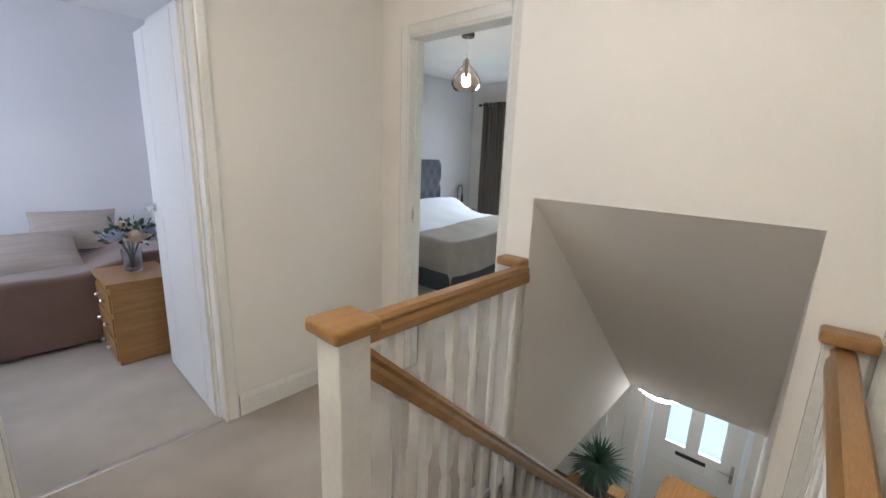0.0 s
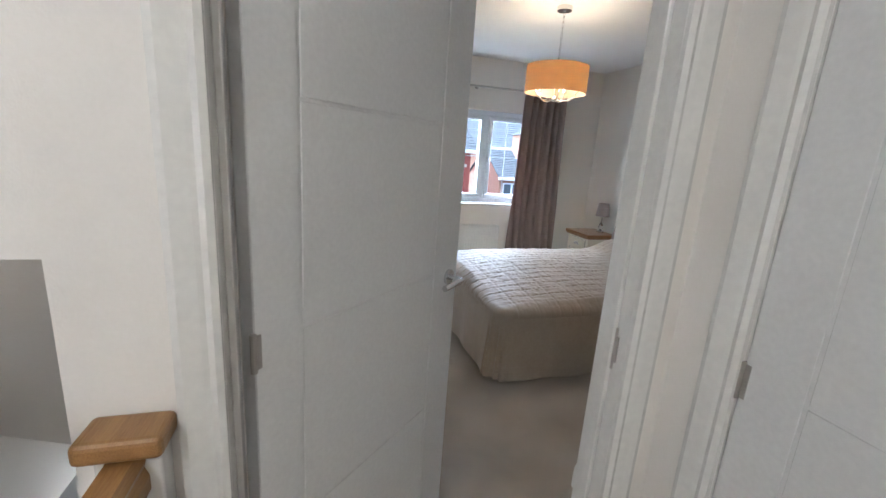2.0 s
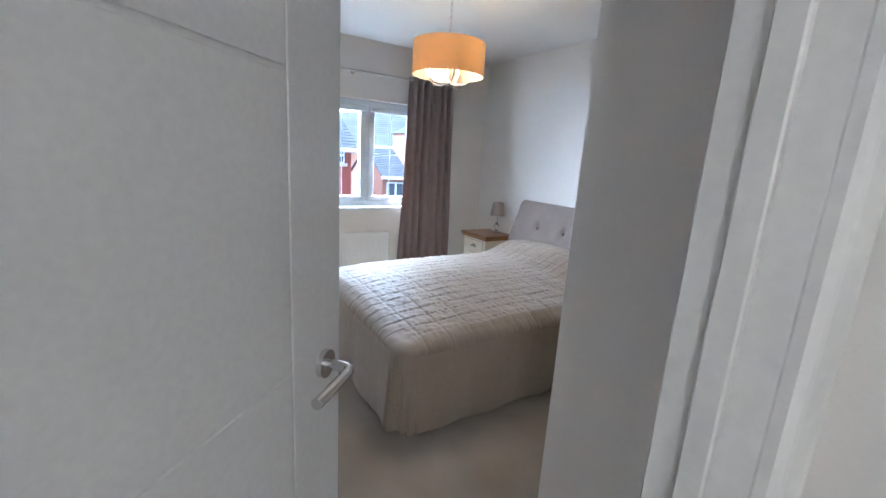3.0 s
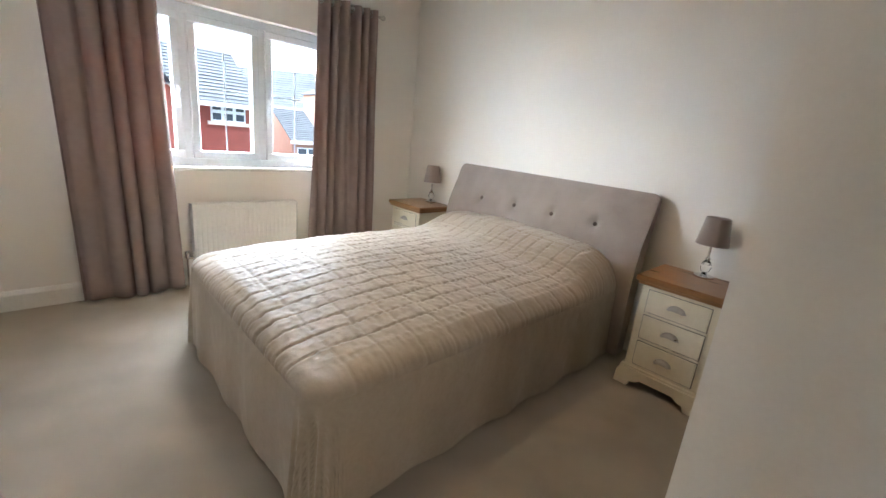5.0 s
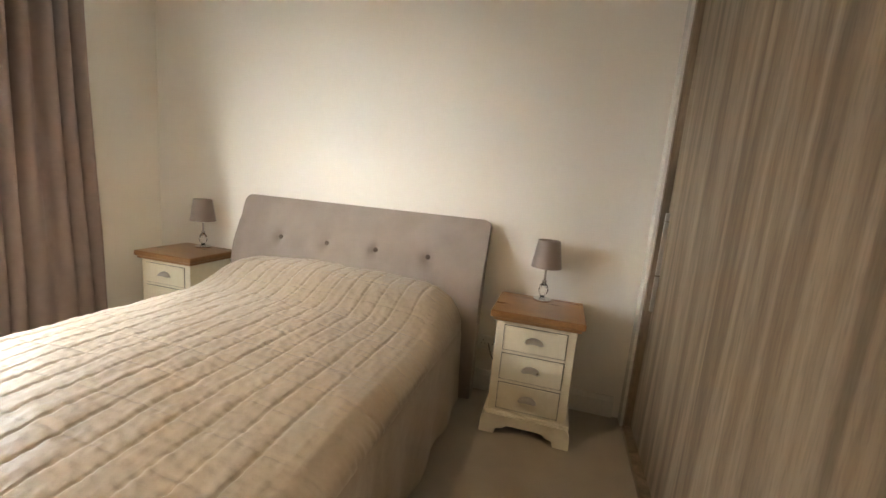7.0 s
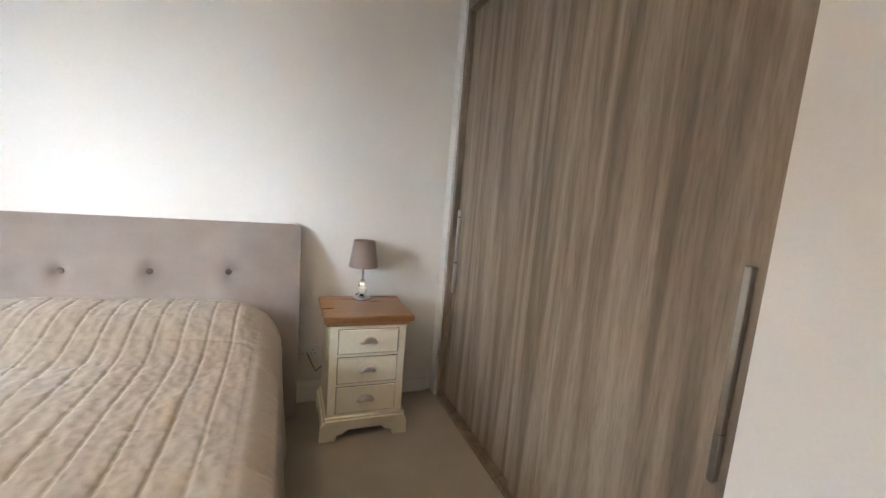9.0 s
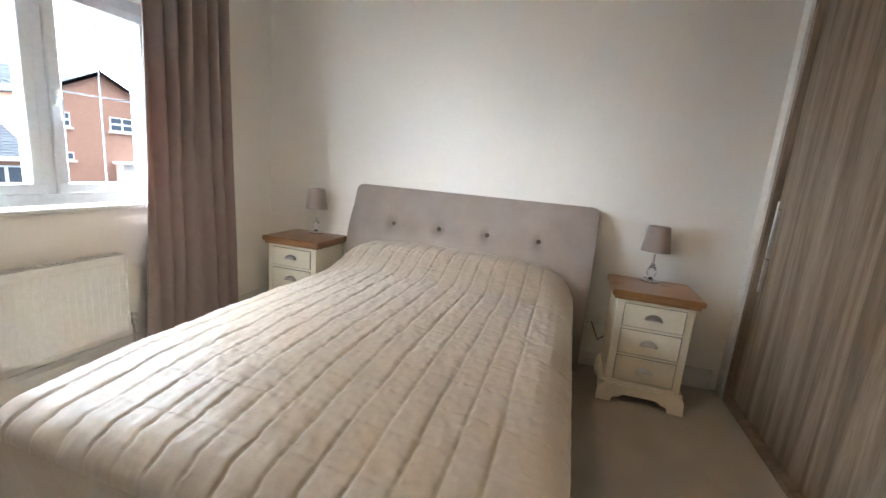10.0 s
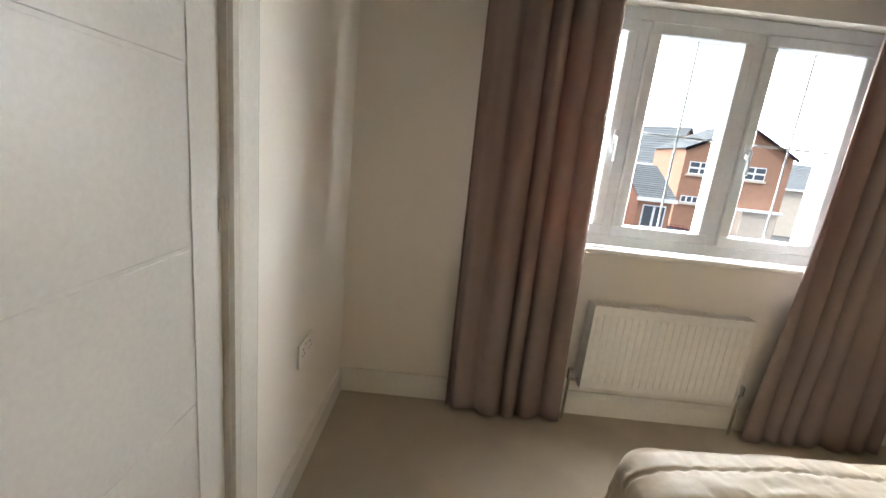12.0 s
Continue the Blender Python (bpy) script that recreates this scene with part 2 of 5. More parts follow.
BRICKR = material("red_brick", (0.30, 0.078, 0.06), 0.85, second=(0.22, 0.06, 0.045), scale=3, grain=30, bump=0.3, bump_scale=30, mix=0.9)
BRICKO = material("orange_brick", (0.38, 0.215, 0.145), 0.85, second=(0.31, 0.165, 0.11), scale=3, grain=30, bump=0.3, bump_scale=30, mix=0.9)
TILE = material("grey_roof_tile", (0.060, 0.068, 0.078), 0.75, second=(0.042, 0.049, 0.057), scale=4, grain=30, island=0.15)
RENDERW = material("pale_stone_render", (0.62, 0.55, 0.47), 0.85, scale=3, grain=30)
DARKG = material("dark_house_glass", (0.09, 0.11, 0.13), 0.1, scale=3, grain=30)
ASPH = material("asphalt", (0.05, 0.05, 0.052), 0.9, second=(0.04, 0.04, 0.04), scale=1, grain=60, bump=0.4, bump_scale=60)
LAWN = material("lawn", (0.06, 0.10, 0.03), 0.95, scale=1, grain=40, bump=0.5, bump_scale=40)
CARM = material("dark_red_car_paint", (0.10, 0.02, 0.025), 0.25, scale=1, grain=40, coat=0.6)
RUBBER = material("black_rubber", (0.02, 0.02, 0.02), 0.8, scale=6, grain=40)
TERRA = material("stoneware_pot", (0.10, 0.075, 0.065), 0.6, scale=6, grain=60)
PLAST = material("white_socket_plastic", (0.80, 0.79, 0.76), 0.35, scale=6, grain=60)
CABLE = material("black_cable", (0.02, 0.02, 0.02), 0.5, scale=6, grain=60)

# ---------------------------------------------------------------- building helpers


def box(bm, x0, x1, y0, y1, z0, z1, bevel=0.0, seg=1):
    m = Matrix.LocRotScale(((x0 + x1) / 2, (y0 + y1) / 2, (z0 + z1) / 2), None, (abs(x1 - x0), abs(y1 - y0), abs(z1 - z0)))
    r = bmesh.ops.create_cube(bm, size=1.0, matrix=m)
    if bevel:
        edges = {e for v in r["verts"] for e in v.link_edges}
        bmesh.ops.bevel(bm, geom=list(edges), offset=bevel, segments=seg, affect="EDGES", profile=0.5)
    return bm


def cyl(bm, r1, r2, depth, m, seg=20, caps=True):
    bmesh.ops.create_cone(bm, cap_ends=caps, segments=seg, radius1=r1, radius2=r2, depth=depth, matrix=m)
    return bm


def lathe(bm, profile, m=Matrix(), seg=28):
    rings = []
    for r, z in profile:
        rings.append([bm.verts.new(m @ Vector((r * math.cos(2 * math.pi * i / seg), r * math.sin(2 * math.pi * i / seg), z))) for i in range(seg)])
    for a, b in zip(rings, rings[1:]):
        for i in range(seg):
            bm.faces.new((a[i], a[(i + 1) % seg], b[(i + 1) % seg], b[i]))
    for ring, flip in ((rings[0], True), (rings[-1], False)):
        bm.faces.new(list(reversed(ring)) if flip else ring)
    return bm


def extrude_profile(bm, pts, axis, a, b):
    """A closed outline in the two other axes, run along the axis from a to b."""
    def place(p, q):
        return {"x": (q, p[0], p[1]), "y": (p[0], q, p[1]), "z": (p[0], p[1], q)}[axis]
    low = [bm.verts.new(place(p, a)) for p in pts]
    high = [bm.verts.new(place(p, b)) for p in pts]
    n = len(pts)
    for i in range(n):
        bm.faces.new((low[i], low[(i + 1) % n], high[(i + 1) % n], high[i]))
    bm.faces.new(list(reversed(low)))
    bm.faces.new(high)
    bmesh.ops.recalc_face_normals(bm, faces=bm.faces[:])
    return bm


def tube(bm, pts, r, seg=10):
    pts = [Vector(p) for p in pts]
    rings = []
    for i, p in enumerate(pts):
        d = (pts[min(i + 1, len(pts) - 1)] - pts[max(i - 1, 0)]).normalized()
        q = d.to_track_quat("Z", "Y")
        rings.append([bm.verts.new(p + q @ Vector((r * math.cos(2 * math.pi * k / seg), r * math.sin(2 * math.pi * k / seg), 0))) for k in range(seg)])
    for a, b in zip(rings, rings[1:]):
        for k in range(seg):
            bm.faces.new((a[k], a[(k + 1) % seg], b[(k + 1) % seg], b[k]))
    bm.faces.new(list(reversed(rings[0])))
    bm.faces.new(rings[-1])
    return bm


def part(name, bm, mat, parent=None, label="", smooth=False):
    me = bpy.data.meshes.new(name)
    bm.to_mesh(me)
    bm.free()
    me.materials.append(mat)
    if smooth:
        me.shade_smooth()
        me.set_sharp_from_angle(angle=radians(40))
    ob = new(name, me)
    if parent:
        ob.parent = parent
    if label:
        tagged(ob, label)
    return ob


def thing(name, label, category, group="", kind="", at=(0, 0, 0)):
    ob = new(name)
    ob.empty_display_size = 0.1
    ob.location = at
    return tagged(ob, label, category, group, kind)


def B():
    return bmesh.new()


def slab(name, rects, mat, label, category):
    """One piece of the setting out of butted blocks."""
    bm = B()
    for r in rects:
        box(bm, *r)
    return tagged(part(name, bm, mat), label, category, kind="structure")

# ---------------------------------------------------------------- the large structure
CZ = 2.45
slab("floor", [(-1.3, 1.16, -0.98, 5.1, -0.3, 0), (1.16, 2.06, 1.134, 5.1, -0.3, 0), (2.06, 5.9, 1.18, 5.1, -0.3, 0), (1.16, 2.06, -3.32, 0.256, -0.3, 0),
               (2.06, 5.9, -3.32, 0.20, -0.3, 0), (3.9, 5.9, 0.20, 1.18, -0.29, 0)], CARPET, "beige short-pile fitted carpet over the upper floor", "carpet")
slab("ceiling", [(-1.4, 6.2, -3.45, 5.2, CZ, CZ + 0.12)], CEIL, "plain white painted ceiling", "ceiling")
slab("wall_stairs", [(2.02, 2.12, 0.256, 1.134, 1.243, CZ), (2.02, 2.12, 1.134, 1.25, -0.35, CZ), (2.02, 2.12, 0.06, 0.256, -0.3, CZ),
                     (2.02, 2.12, -0.777, 0.06, 2.03, CZ), (2.02, 2.12, -1.205, -0.777, 0, CZ)],
     PAINT, "warm white painted wall with the stair opening", "wall")
slab("wall_second_bedroom", [(2.26, 2.36, 1.25, 1.43, 0, CZ), (2.26, 2.36, 1.43, 2.145, 2.045, CZ), (2.26, 2.36, 2.145, 2.37, 0, CZ),
                             (2.12, 2.36, 1.216, 1.25, 0, CZ)], PAINT, "warm white painted landing wall around a doorway", "wall")
slab("wall_stairwell_left", [(2.12, 5.9, 1.134, 1.216, -0.35, CZ)], PAINT, "warm white painted stairwell side wall", "wall")
slab("wall_stairwell_right", [(2.12, 5.1, 0.156, 0.256, -2.6, CZ), (0.9, 2.12, 0.156, 0.256, -2.6, -0.3)], PAINT, "warm white painted stairwell side wall", "wall")
slab("wall_north", [(2.95, 4.07, -0.185, -0.085, 0, CZ), (4.07, 4.867, -0.185, -0.085, 2.02, CZ), (4.867, 5.9, -0.185, -0.085, 0, CZ),
                    (2.95, 3.05, -0.085, 0.156, 0, CZ)], PAINT, "warm white painted bedroom wall beside a cupboard door", "wall")
slab("wall_south", [(1.85, 6.18, -3.42, -3.32, 0, CZ)], PAINT, "warm white painted wall behind the bed", "wall")
slab("wall_wardrobe", [(1.85, 1.95, -3.32, -1.205, 0, CZ), (1.95, 2.655, -1.475, -1.205, 0, CZ)], PAINT, "warm white painted wall ending the wardrobe recess", "wall")
slab("wall_window", [(5.9, 6.18, -3.32, -2.46, -0.3, CZ), (5.9, 6.18, -2.46, -0.84, -0.3, 0.84), (5.9, 6.18, -2.46, -0.84, 1.912, CZ),
                     (5.9, 6.18, -0.84, 2.15, -0.3, CZ), (5.9, 6.18, 2.15, 3.85, -0.3, 0.84), (5.9, 6.18, 2.15, 3.85, 1.955, CZ),
                     (5.9, 6.18, 3.85, 4.55, -0.3, CZ)], PAINT, "warm white painted outside wall with window openings", "wall")
slab("wall_landing_south", [(-0.5, 1.085, -0.972, -0.872, 0, CZ), (1.085, 1.885, -0.972, -0.872, 2.02, CZ), (1.885, 2.02, -0.972, -0.872, 0, CZ)],
     PAINT, "warm white painted landing wall around a cupboard door", "wall")
slab("wall_landing_north", [(-1.3, 0.425, 2.37, 2.47, 0, CZ), (0.425, 1.24, 2.37, 2.47, 2.02, CZ), (1.24, 2.36, 2.37, 2.47, 0, CZ)],
     PAINT, "warm white painted landing wall around an open doorway", "wall")
slab("wall_landing_west", [(-0.5, -0.4, -0.872, 2.37, 0, CZ)], PAINT, "warm white painted wall at the end of the landing", "wall")
slab("wall_third_bedroom", [(-1.3, 1.8, 4.95, 5.05, 0, CZ), (1.7, 1.8, 2.47, 4.95, 0, CZ), (-1.3, -1.2, 2.47, 3.5, 0, CZ), (-1.3, -1.2, 4.7, 4.95, 0, CZ),
                            (-1.3, -1.2, 3.5, 4.7, 0, 0.9), (-1.3, -1.2, 3.5, 4.7, 2.0, CZ)], COOL, "pale white painted bedroom wall with bluish daylight tinted into its colour", "wall")
slab("wall_second_bedroom_back", [(2.36, 6.18, 4.55, 4.65, 0, CZ), (2.26, 2.36, 2.47, 4.55, 0, CZ)], COOL, "pale grey white painted bedroom wall", "wall")
# the ground floor hall seen down the stairs
slab("hall_floor", [(0.0, 5.1, 0.156, 3.2, -2.72, -2.6)], HALLF, "dark brown wooden hall floor", "floor")
slab("hall_ceiling", [(0.9, 5.1, 1.134, 3.2, -0.35, -0.302), (3.80, 5.1, 0.256, 1.134, -0.35, -0.302)], CEIL, "white painted hall ceiling", "ceiling")
slab("hall_wall_front", [(5.1, 5.2, 0.156, 0.33, -2.6, -0.3), (5.1, 5.2, 0.33, 1.24, -0.56, -0.3), (5.1, 5.2, 1.24, 3.3, -2.6, -0.3)], PAINT, "white painted wall around the front door", "wall")
slab("hall_wall_side", [(0.0, 5.1, 3.2, 3.3, -2.6, -0.3), (-0.1, 0.0, 0.156, 3.3, -2.6, -0.3)], PAINT, "white painted hall wall", "wall")
bm = B()
extrude_profile(bm, [(2.02, 1.243), (3.80, -0.35), (3.88, -0.35), (2.12, 1.243)], "y", 0.256, 1.134)
tagged(part("stair_soffit", bm, PAINT), "sloping painted bulkhead over the stairs", "ceiling", kind="structure")


def skirting(name, runs, parent=None):
    """runs: (axis, fixed, a, b, side): a board 0.12 high and 0.016 thick with a rounded top."""
    for axis, fixed, a, b, side in runs:
        bm = B()
        t = 0.016 * side
        pts = [(fixed, 0.0), (fixed + t, 0.0), (fixed + t, 0.095), (fixed + t * 0.55, 0.115), (fixed + t * 0.35, 0.122), (fixed, 0.122)]
        extrude_profile(bm, pts, "y" if axis == "y" else "x", a, b)
        tagged(part(name, bm, GLOSS), "white gloss skirting board with a moulded top", "skirting board", kind="structure")


skirting("baseboard", [("x", -3.32, 2.67, 5.9, 1), ("y", 5.9, -3.304, -0.201, -1), ("x", -0.185, 4.938, 5.9, -1), ("x", -0.185, 2.95, 4.02, -1),
                       ("x", -1.205, 2.12, 2.655, 1), ("y", 2.655, -1.475, -1.189, 1), ("y", 2.12, -1.189, -0.83, 1), ("x", 2.37, 1.29, 2.26, -1),
                       ("x", 2.37, -0.4, 0.37, -1), ("y", -0.4, -0.856, 2.354, 1), ("x", -0.872, -0.384, 1.03, 1), ("y", 2.26, 2.19, 2.354, -1),
                       ("y", 2.02, 0.106, 0.150, -1), ("x", 4.95, -1.2, 1.7, -1), ("y", 1.7, 2.47, 4.934, -1)])


def casing_pts(u, s, w=0.068, face=0.0, d=1):
    """Moulded architrave section: u is the opening's edge, s the way outwards, face the wall's face, d the way into the room."""
    return [(u, face), (u, face + d * 0.010), (u + s * 0.010, face + d * 0.016), (u + s * 0.020, face + d * 0.012), (u + s * 0.028, face + d * 0.015),
            (u + s * (w - 0.012), face + d * 0.021), (u + s * w, face + d * 0.017), (u + s * w, face)]


def doorcase_x(name, face, d, y0, y1, z1, depth, label):
    """A doorway in a wall that runs along y: lining, stops and architrave on the face."""
    t = thing(name, label, "door frame", kind="structure")
    for y, s in ((y0, -1), (y1, 1)):
        bm = B()
        extrude_profile(bm, [(q, p) for p, q in casing_pts(y, s, face=face, d=d)], "z", 0, z1 + 0.068)
        part("architrave", bm, GLOSS, t)
        bm = B()
        box(bm, face, face - d * depth, y, y + s * 0.025, 0, z1 + 0.025, 0.002)
        part("lining", bm, GLOSS, t)
        bm = B()
        box(bm, face - d * 0.035, face - d * 0.062, y, y - s * 0.012, 0, z1, 0.002)
        part("stop", bm, GLOSS, t)
    bm = B()
    extrude_profile(bm, [(q, p) for p, q in casing_pts(z1, 1, face=face, d=d)], "y", y0, y1)
    part("head_architrave", bm, GLOSS, t)
    bm = B()
    box(bm, face, face - d * depth, y0, y1, z1, z1 + 0.025, 0.002)
    part("head_lining", bm, GLOSS, t)
    return t


def doorcase_y(name, face, d, x0, x1, z1, depth, label, w=0.068):
    t = thing(name, label, "door frame", kind="structure")
    for x, s in ((x0, -1), (x1, 1)):
        bm = B()
        extrude_profile(bm, casing_pts(x, s, w, face, d), "z", 0, z1 + w)
        part("architrave", bm, GLOSS, t)
        bm = B()
        box(bm, x, x + s * 0.025, face, face - d * depth, 0, z1 + 0.025, 0.002)
        part("lining", bm, GLOSS, t)
        bm = B()
        box(bm, x, x - s * 0.012, face - d * 0.05, face - d * 0.075, 0, z1, 0.002)
        part("stop", bm, GLOSS, t)
    bm = B()
    extrude_profile(bm, [(q, p) for p, q in casing_pts(z1, 1, w, face, d)], "x", x0, x1)
    part("head_architrave", bm, GLOSS, t)
    bm = B()
    box(bm, x0, x1, face, face - d * depth, z1, z1 + 0.025, 0.002)
    part("head_lining", bm, GLOSS, t)
    return t


doorcase_x("door_frame_bedroom", 2.02, -1, -0.752, 0.035, 2.005, 0.10, "white gloss moulded door frame of the main bedroom")
doorcase_x("door_frame_second_bedroom", 2.26, -1, 1.455, 2.12, 2.02, 0.10, "white gloss moulded door frame beside the stair rail")
doorcase_y("door_frame_third_bedroom", 2.37, -1, 0.45, 1.215, 1.995, 0.10, "white gloss moulded door frame of an open doorway")
doorcase_y("door_frame_landing_cupboard", -0.872, 1, 1.11, 1.86, 1.995, 0.10, "white gloss moulded door frame of a closed cupboard")
doorcase_y("door_frame_bedroom_cupboard", -0.185, -1, 4.095, 4.842, 1.995, 0.10, "white gloss moulded door frame of a bedroom cupboard", 0.095)


def lever(parent, x, side, z=1.0, turn=-1):
    """A lever handle on a round rose, on the leaf's face at x; side is +1 or -1 along the leaf's thickness."""
    f = side * 0.0205
    rose = B()
    cyl(rose, 0.026, 0.025, 0.009, pose(x, f + side * 0.0045, z, 90), 28)
    part("rose", rose, CHROME, parent, smooth=True)
    arm = B()
    tube(arm, [(x, f + side * 0.008, z), (x, f + side * 0.045, z), (x + turn * 0.006, f + side * 0.053, z), (x + turn * 0.02, f + side * 0.056, z), (x + turn * 0.115, f + side * 0.056, z)], 0.0095, 12)
    part("lever", arm, CHROME, parent, smooth=True)


def leaf(name, label, width, height, m, handles=(1, -1), hinge_side=-1, grooves=(1.5, 1.06, 0.6), sides=(0.107, 0.61)):
    """A flush white door with sunk grooves; its x runs from the hinge edge, y is its thickness."""
    t = thing(name, label, "door", kind="structure")
    t.matrix_world = m
    bm = B()
    box(bm, 0, width, -0.0175, 0.0175, 0.008, height, 0.0015)
    part("core", bm, DOORW, t)
    g = 0.0035
    a, b = sides
    zs = [height] + list(grooves) + [0.008]
    for side in handles:
        y0, y1 = side * 0.0175, side * 0.0205
        bm = B()
        box(bm, 0, a - g, y0, y1, 0.008, height, 0.0012)
        part("panel", bm, DOORW, t)
        bm = B()
        box(bm, b + g, width, y0, y1, 0.008, height, 0.0012)
        part("panel", bm, DOORW, t)
        for hi, lo in zip(zs, zs[1:]):
            bm = B()
            box(bm, a + g, b - g, y0, y1, lo + (g if lo > 0.1 else 0), hi - (g if hi < height else 0), 0.0012)
            part("panel", bm, DOORW, t)
        lever(t, width - 0.055, side, 1.03)
    for z in (1.79, 1.045, 0.235):
        bm = B()
        cyl(bm, 0.0065, 0.0065, 0.10, pose(-0.004, hinge_side * 0.021, z) @ Matrix.Scale(0.76, 4, (0, 0, 1)), 10)
        box(bm, -0.003, 0.012, hinge_side * 0.0205, hinge_side * 0.0222, z - 0.034, z + 0.034)
        part("hinge", bm, GLOSS if hinge_side == 1 else NICKEL, t)
    return t


ang = -46.3
leaf("door_bedroom", "white grooved bedroom door standing half open", 0.757, 1.985, pose(2.104, 0.014, 0.0, 0, 0, ang), hinge_side=-1)
leaf("door_landing_cupboard", "closed white grooved cupboard door on the landing", 0.74, 1.985, pose(1.857, -0.896, 0, 0, 0, 180), hinge_side=-1, handles=(-1,))
leaf("door_bedroom_cupboard", "closed white grooved cupboard door in the bedroom", 0.74, 1.985, pose(4.838, -0.150, 0, 0, 0, 180), hinge_side=1, handles=(1,), sides=(0.10, 0.63), grooves=(1.31, 1.0, 0.685, 0.37))
leaf("door_third_bedroom", "white grooved door standing wide open", 0.80, 1.985, pose(1.212, 2.435, 0, 0, 0, 88.6), hinge_side=-1)
bm = B()
extrude_profile(bm, [(2.372, 0.0), (2.376, 0.005), (2.388, 0.007), (2.400, 0.005), (2.404, 0.0)], "x", 0.45, 1.215)
tagged(part("carpet_bar", bm, NICKEL), "slim metal carpet bar across the doorway", "carpet bar", kind="structure")
for x, y, z, nm in ((2.062, -0.7495, 1.02, "bedroom"), (2.30, 2.117, 1.03, "second")):
    bm = B()
    s = 1 if y < 0 else -1
    box(bm, x - 0.013, x + 0.013, y, y + s * 0.003, z - 0.05, z + 0.05, 0.001)
    box(bm, x - 0.020, x - 0.010, y, y + s * 0.005, z - 0.03, z + 0.03, 0.001)
    tagged(part("strike_plate", bm, NICKEL), "dull metal strike plate let into the door jamb", "strike plate")
    # no slot is cut: a dark block gives the latch recess its shade
    bm = B()
    box(bm, x - 0.006, x + 0.008, y + s * 0.002, y + s * 0.0045, z - 0.02, z + 0.022)
    tagged(part("latch_shade", bm, DARKM), "dark block on the strike plate standing in for the latch slot's shade", "latch slot")

# ---------------------------------------------------------------- window


def window(name, y0, y1, lights, label):
    t = thing(name, label, "window", kind="structure")
    z0, z1, x0, x1 = 0.865, 1.909, 5.965, 6.035
    bm = B()
    for r in ((y0, y1, z0, z0 + 0.055), (y0, y1, z1 - 0.055, z1), (y0, y0 + 0.05, z0 + 0.055, z1 - 0.055), (y1 - 0.05, y1, z0 + 0.055, z1 - 0.055)):
        box(bm, x0, x1, r[0], r[1], r[2], r[3], 0.004)
    part("window_frame", bm, UPVC, t)
    inner = (y1 - y0 - 0.10)
    w = inner / lights
    for i in range(lights):
        a = y0 + 0.05 + i * w
        b = a + w
        if i:
            bm = B()
            box(bm, x0 + 0.002, x1, a - 0.025, a + 0.025, z0 + 0.055, z1 - 0.055, 0.004)
            part("mullion", bm, UPVC, t)
        ga, gb = a + (0.025 if i else 0), b - (0.025 if i < lights - 1 else 0)
        bm = B()
        za, zb, s = z0 + 0.055, z1 - 0.055, 0.050
        for r in ((ga, gb, za, za + s), (ga, gb, zb - s, zb), (ga, ga + s, za + s, zb - s), (gb - s, gb, za + s, zb - s)):
            box(bm, x0 - 0.012, x1 - 0.01, r[0], r[1], r[2], r[3], 0.005)
        sash = part("sash", bm, UPVC, t)
        bm = B()
        box(bm, 5.993, 5.997, ga + s, gb - s, za + s, zb - s)
        pane = part("pane", bm, GLASS, sash)
        pane.visible_shadow = False
        for q in range(2):
            bm = B()
            if q:
                box(bm, 5.9887, 5.9927, ga + s, gb - s, 1.40 - 0.0045, 1.40 + 0.0045, 0.001)
            else:
                box(bm, 5.9880, 5.9925, (ga + gb) / 2 - 0.0045, (ga + gb) / 2 + 0.0045, za + s, zb - s, 0.001)
            part("glazing_bar", bm, BARG, sash)
        if i != 1:
            hy = gb - 0.02 if i == 0 else ga + 0.02
            bm = B()
            box(bm, x0 - 0.026, x0 - 0.012, hy - 0.011, hy + 0.011, 1.33, 1.40, 0.004)
            tube(bm, [(x0 - 0.024, hy, 1.365), (x0 - 0.045, hy, 1.365), (x0 - 0.05, hy, 1.36), (x0 - 0.05, hy, 1.26)], 0.008, 8)
            part("window_handle", bm, UPVC, sash)
    bm = B()
    box(bm, 5.865, 5.965, y0 - 0.03, y1 + 0.03, 0.842, 0.865, 0.006, 2)
    part("window_sill", bm, GLOSS, t)
    return t


window("window_1", -2.46, -0.84, 3, "white uPVC three-light casement window with glazing bars")
window("window_2", 2.15, 3.85, 3, "white uPVC casement window of the second bedroom")

# ---------------------------------------------------------------- stairs and balustrade


def turned(bm, x, y, z0, z1, w=0.036):
    """A white spindle: square ends running through chamfer stops into a slim eight-sided shaft."""
    h, seg = z1 - z0, 8
    rings = []
    for f, r, sq in ((0.0, w / 2, 1), (0.20, w / 2, 1), (0.25, 0.0145, 0), (0.50, 0.0165, 0), (0.75, 0.0145, 0), (0.80, w / 2, 1), (1.0, w / 2, 1)):
        ring = []
        for k in range(seg):
            a = 2 * math.pi * (k + 0.5) / seg
            c, d = math.cos(a), math.sin(a)
            if sq:
                c, d = math.copysign(1.0 if abs(c) > abs(d) else 0.86, c), math.copysign(1.0 if abs(d) > abs(c) else 0.86, d)
            ring.append(bm.verts.new((x + r * c, y + r * d, z0 + f * h)))
        rings.append(ring)
    for a, b in zip(rings, rings[1:]):
        for k in range(seg):
            bm.faces.new((a[k], a[(k + 1) % seg], b[(k + 1) % seg], b[k]))
    bm.faces.new(list(reversed(rings[0])))
    bm.faces.new(rings[-1])
    return bm



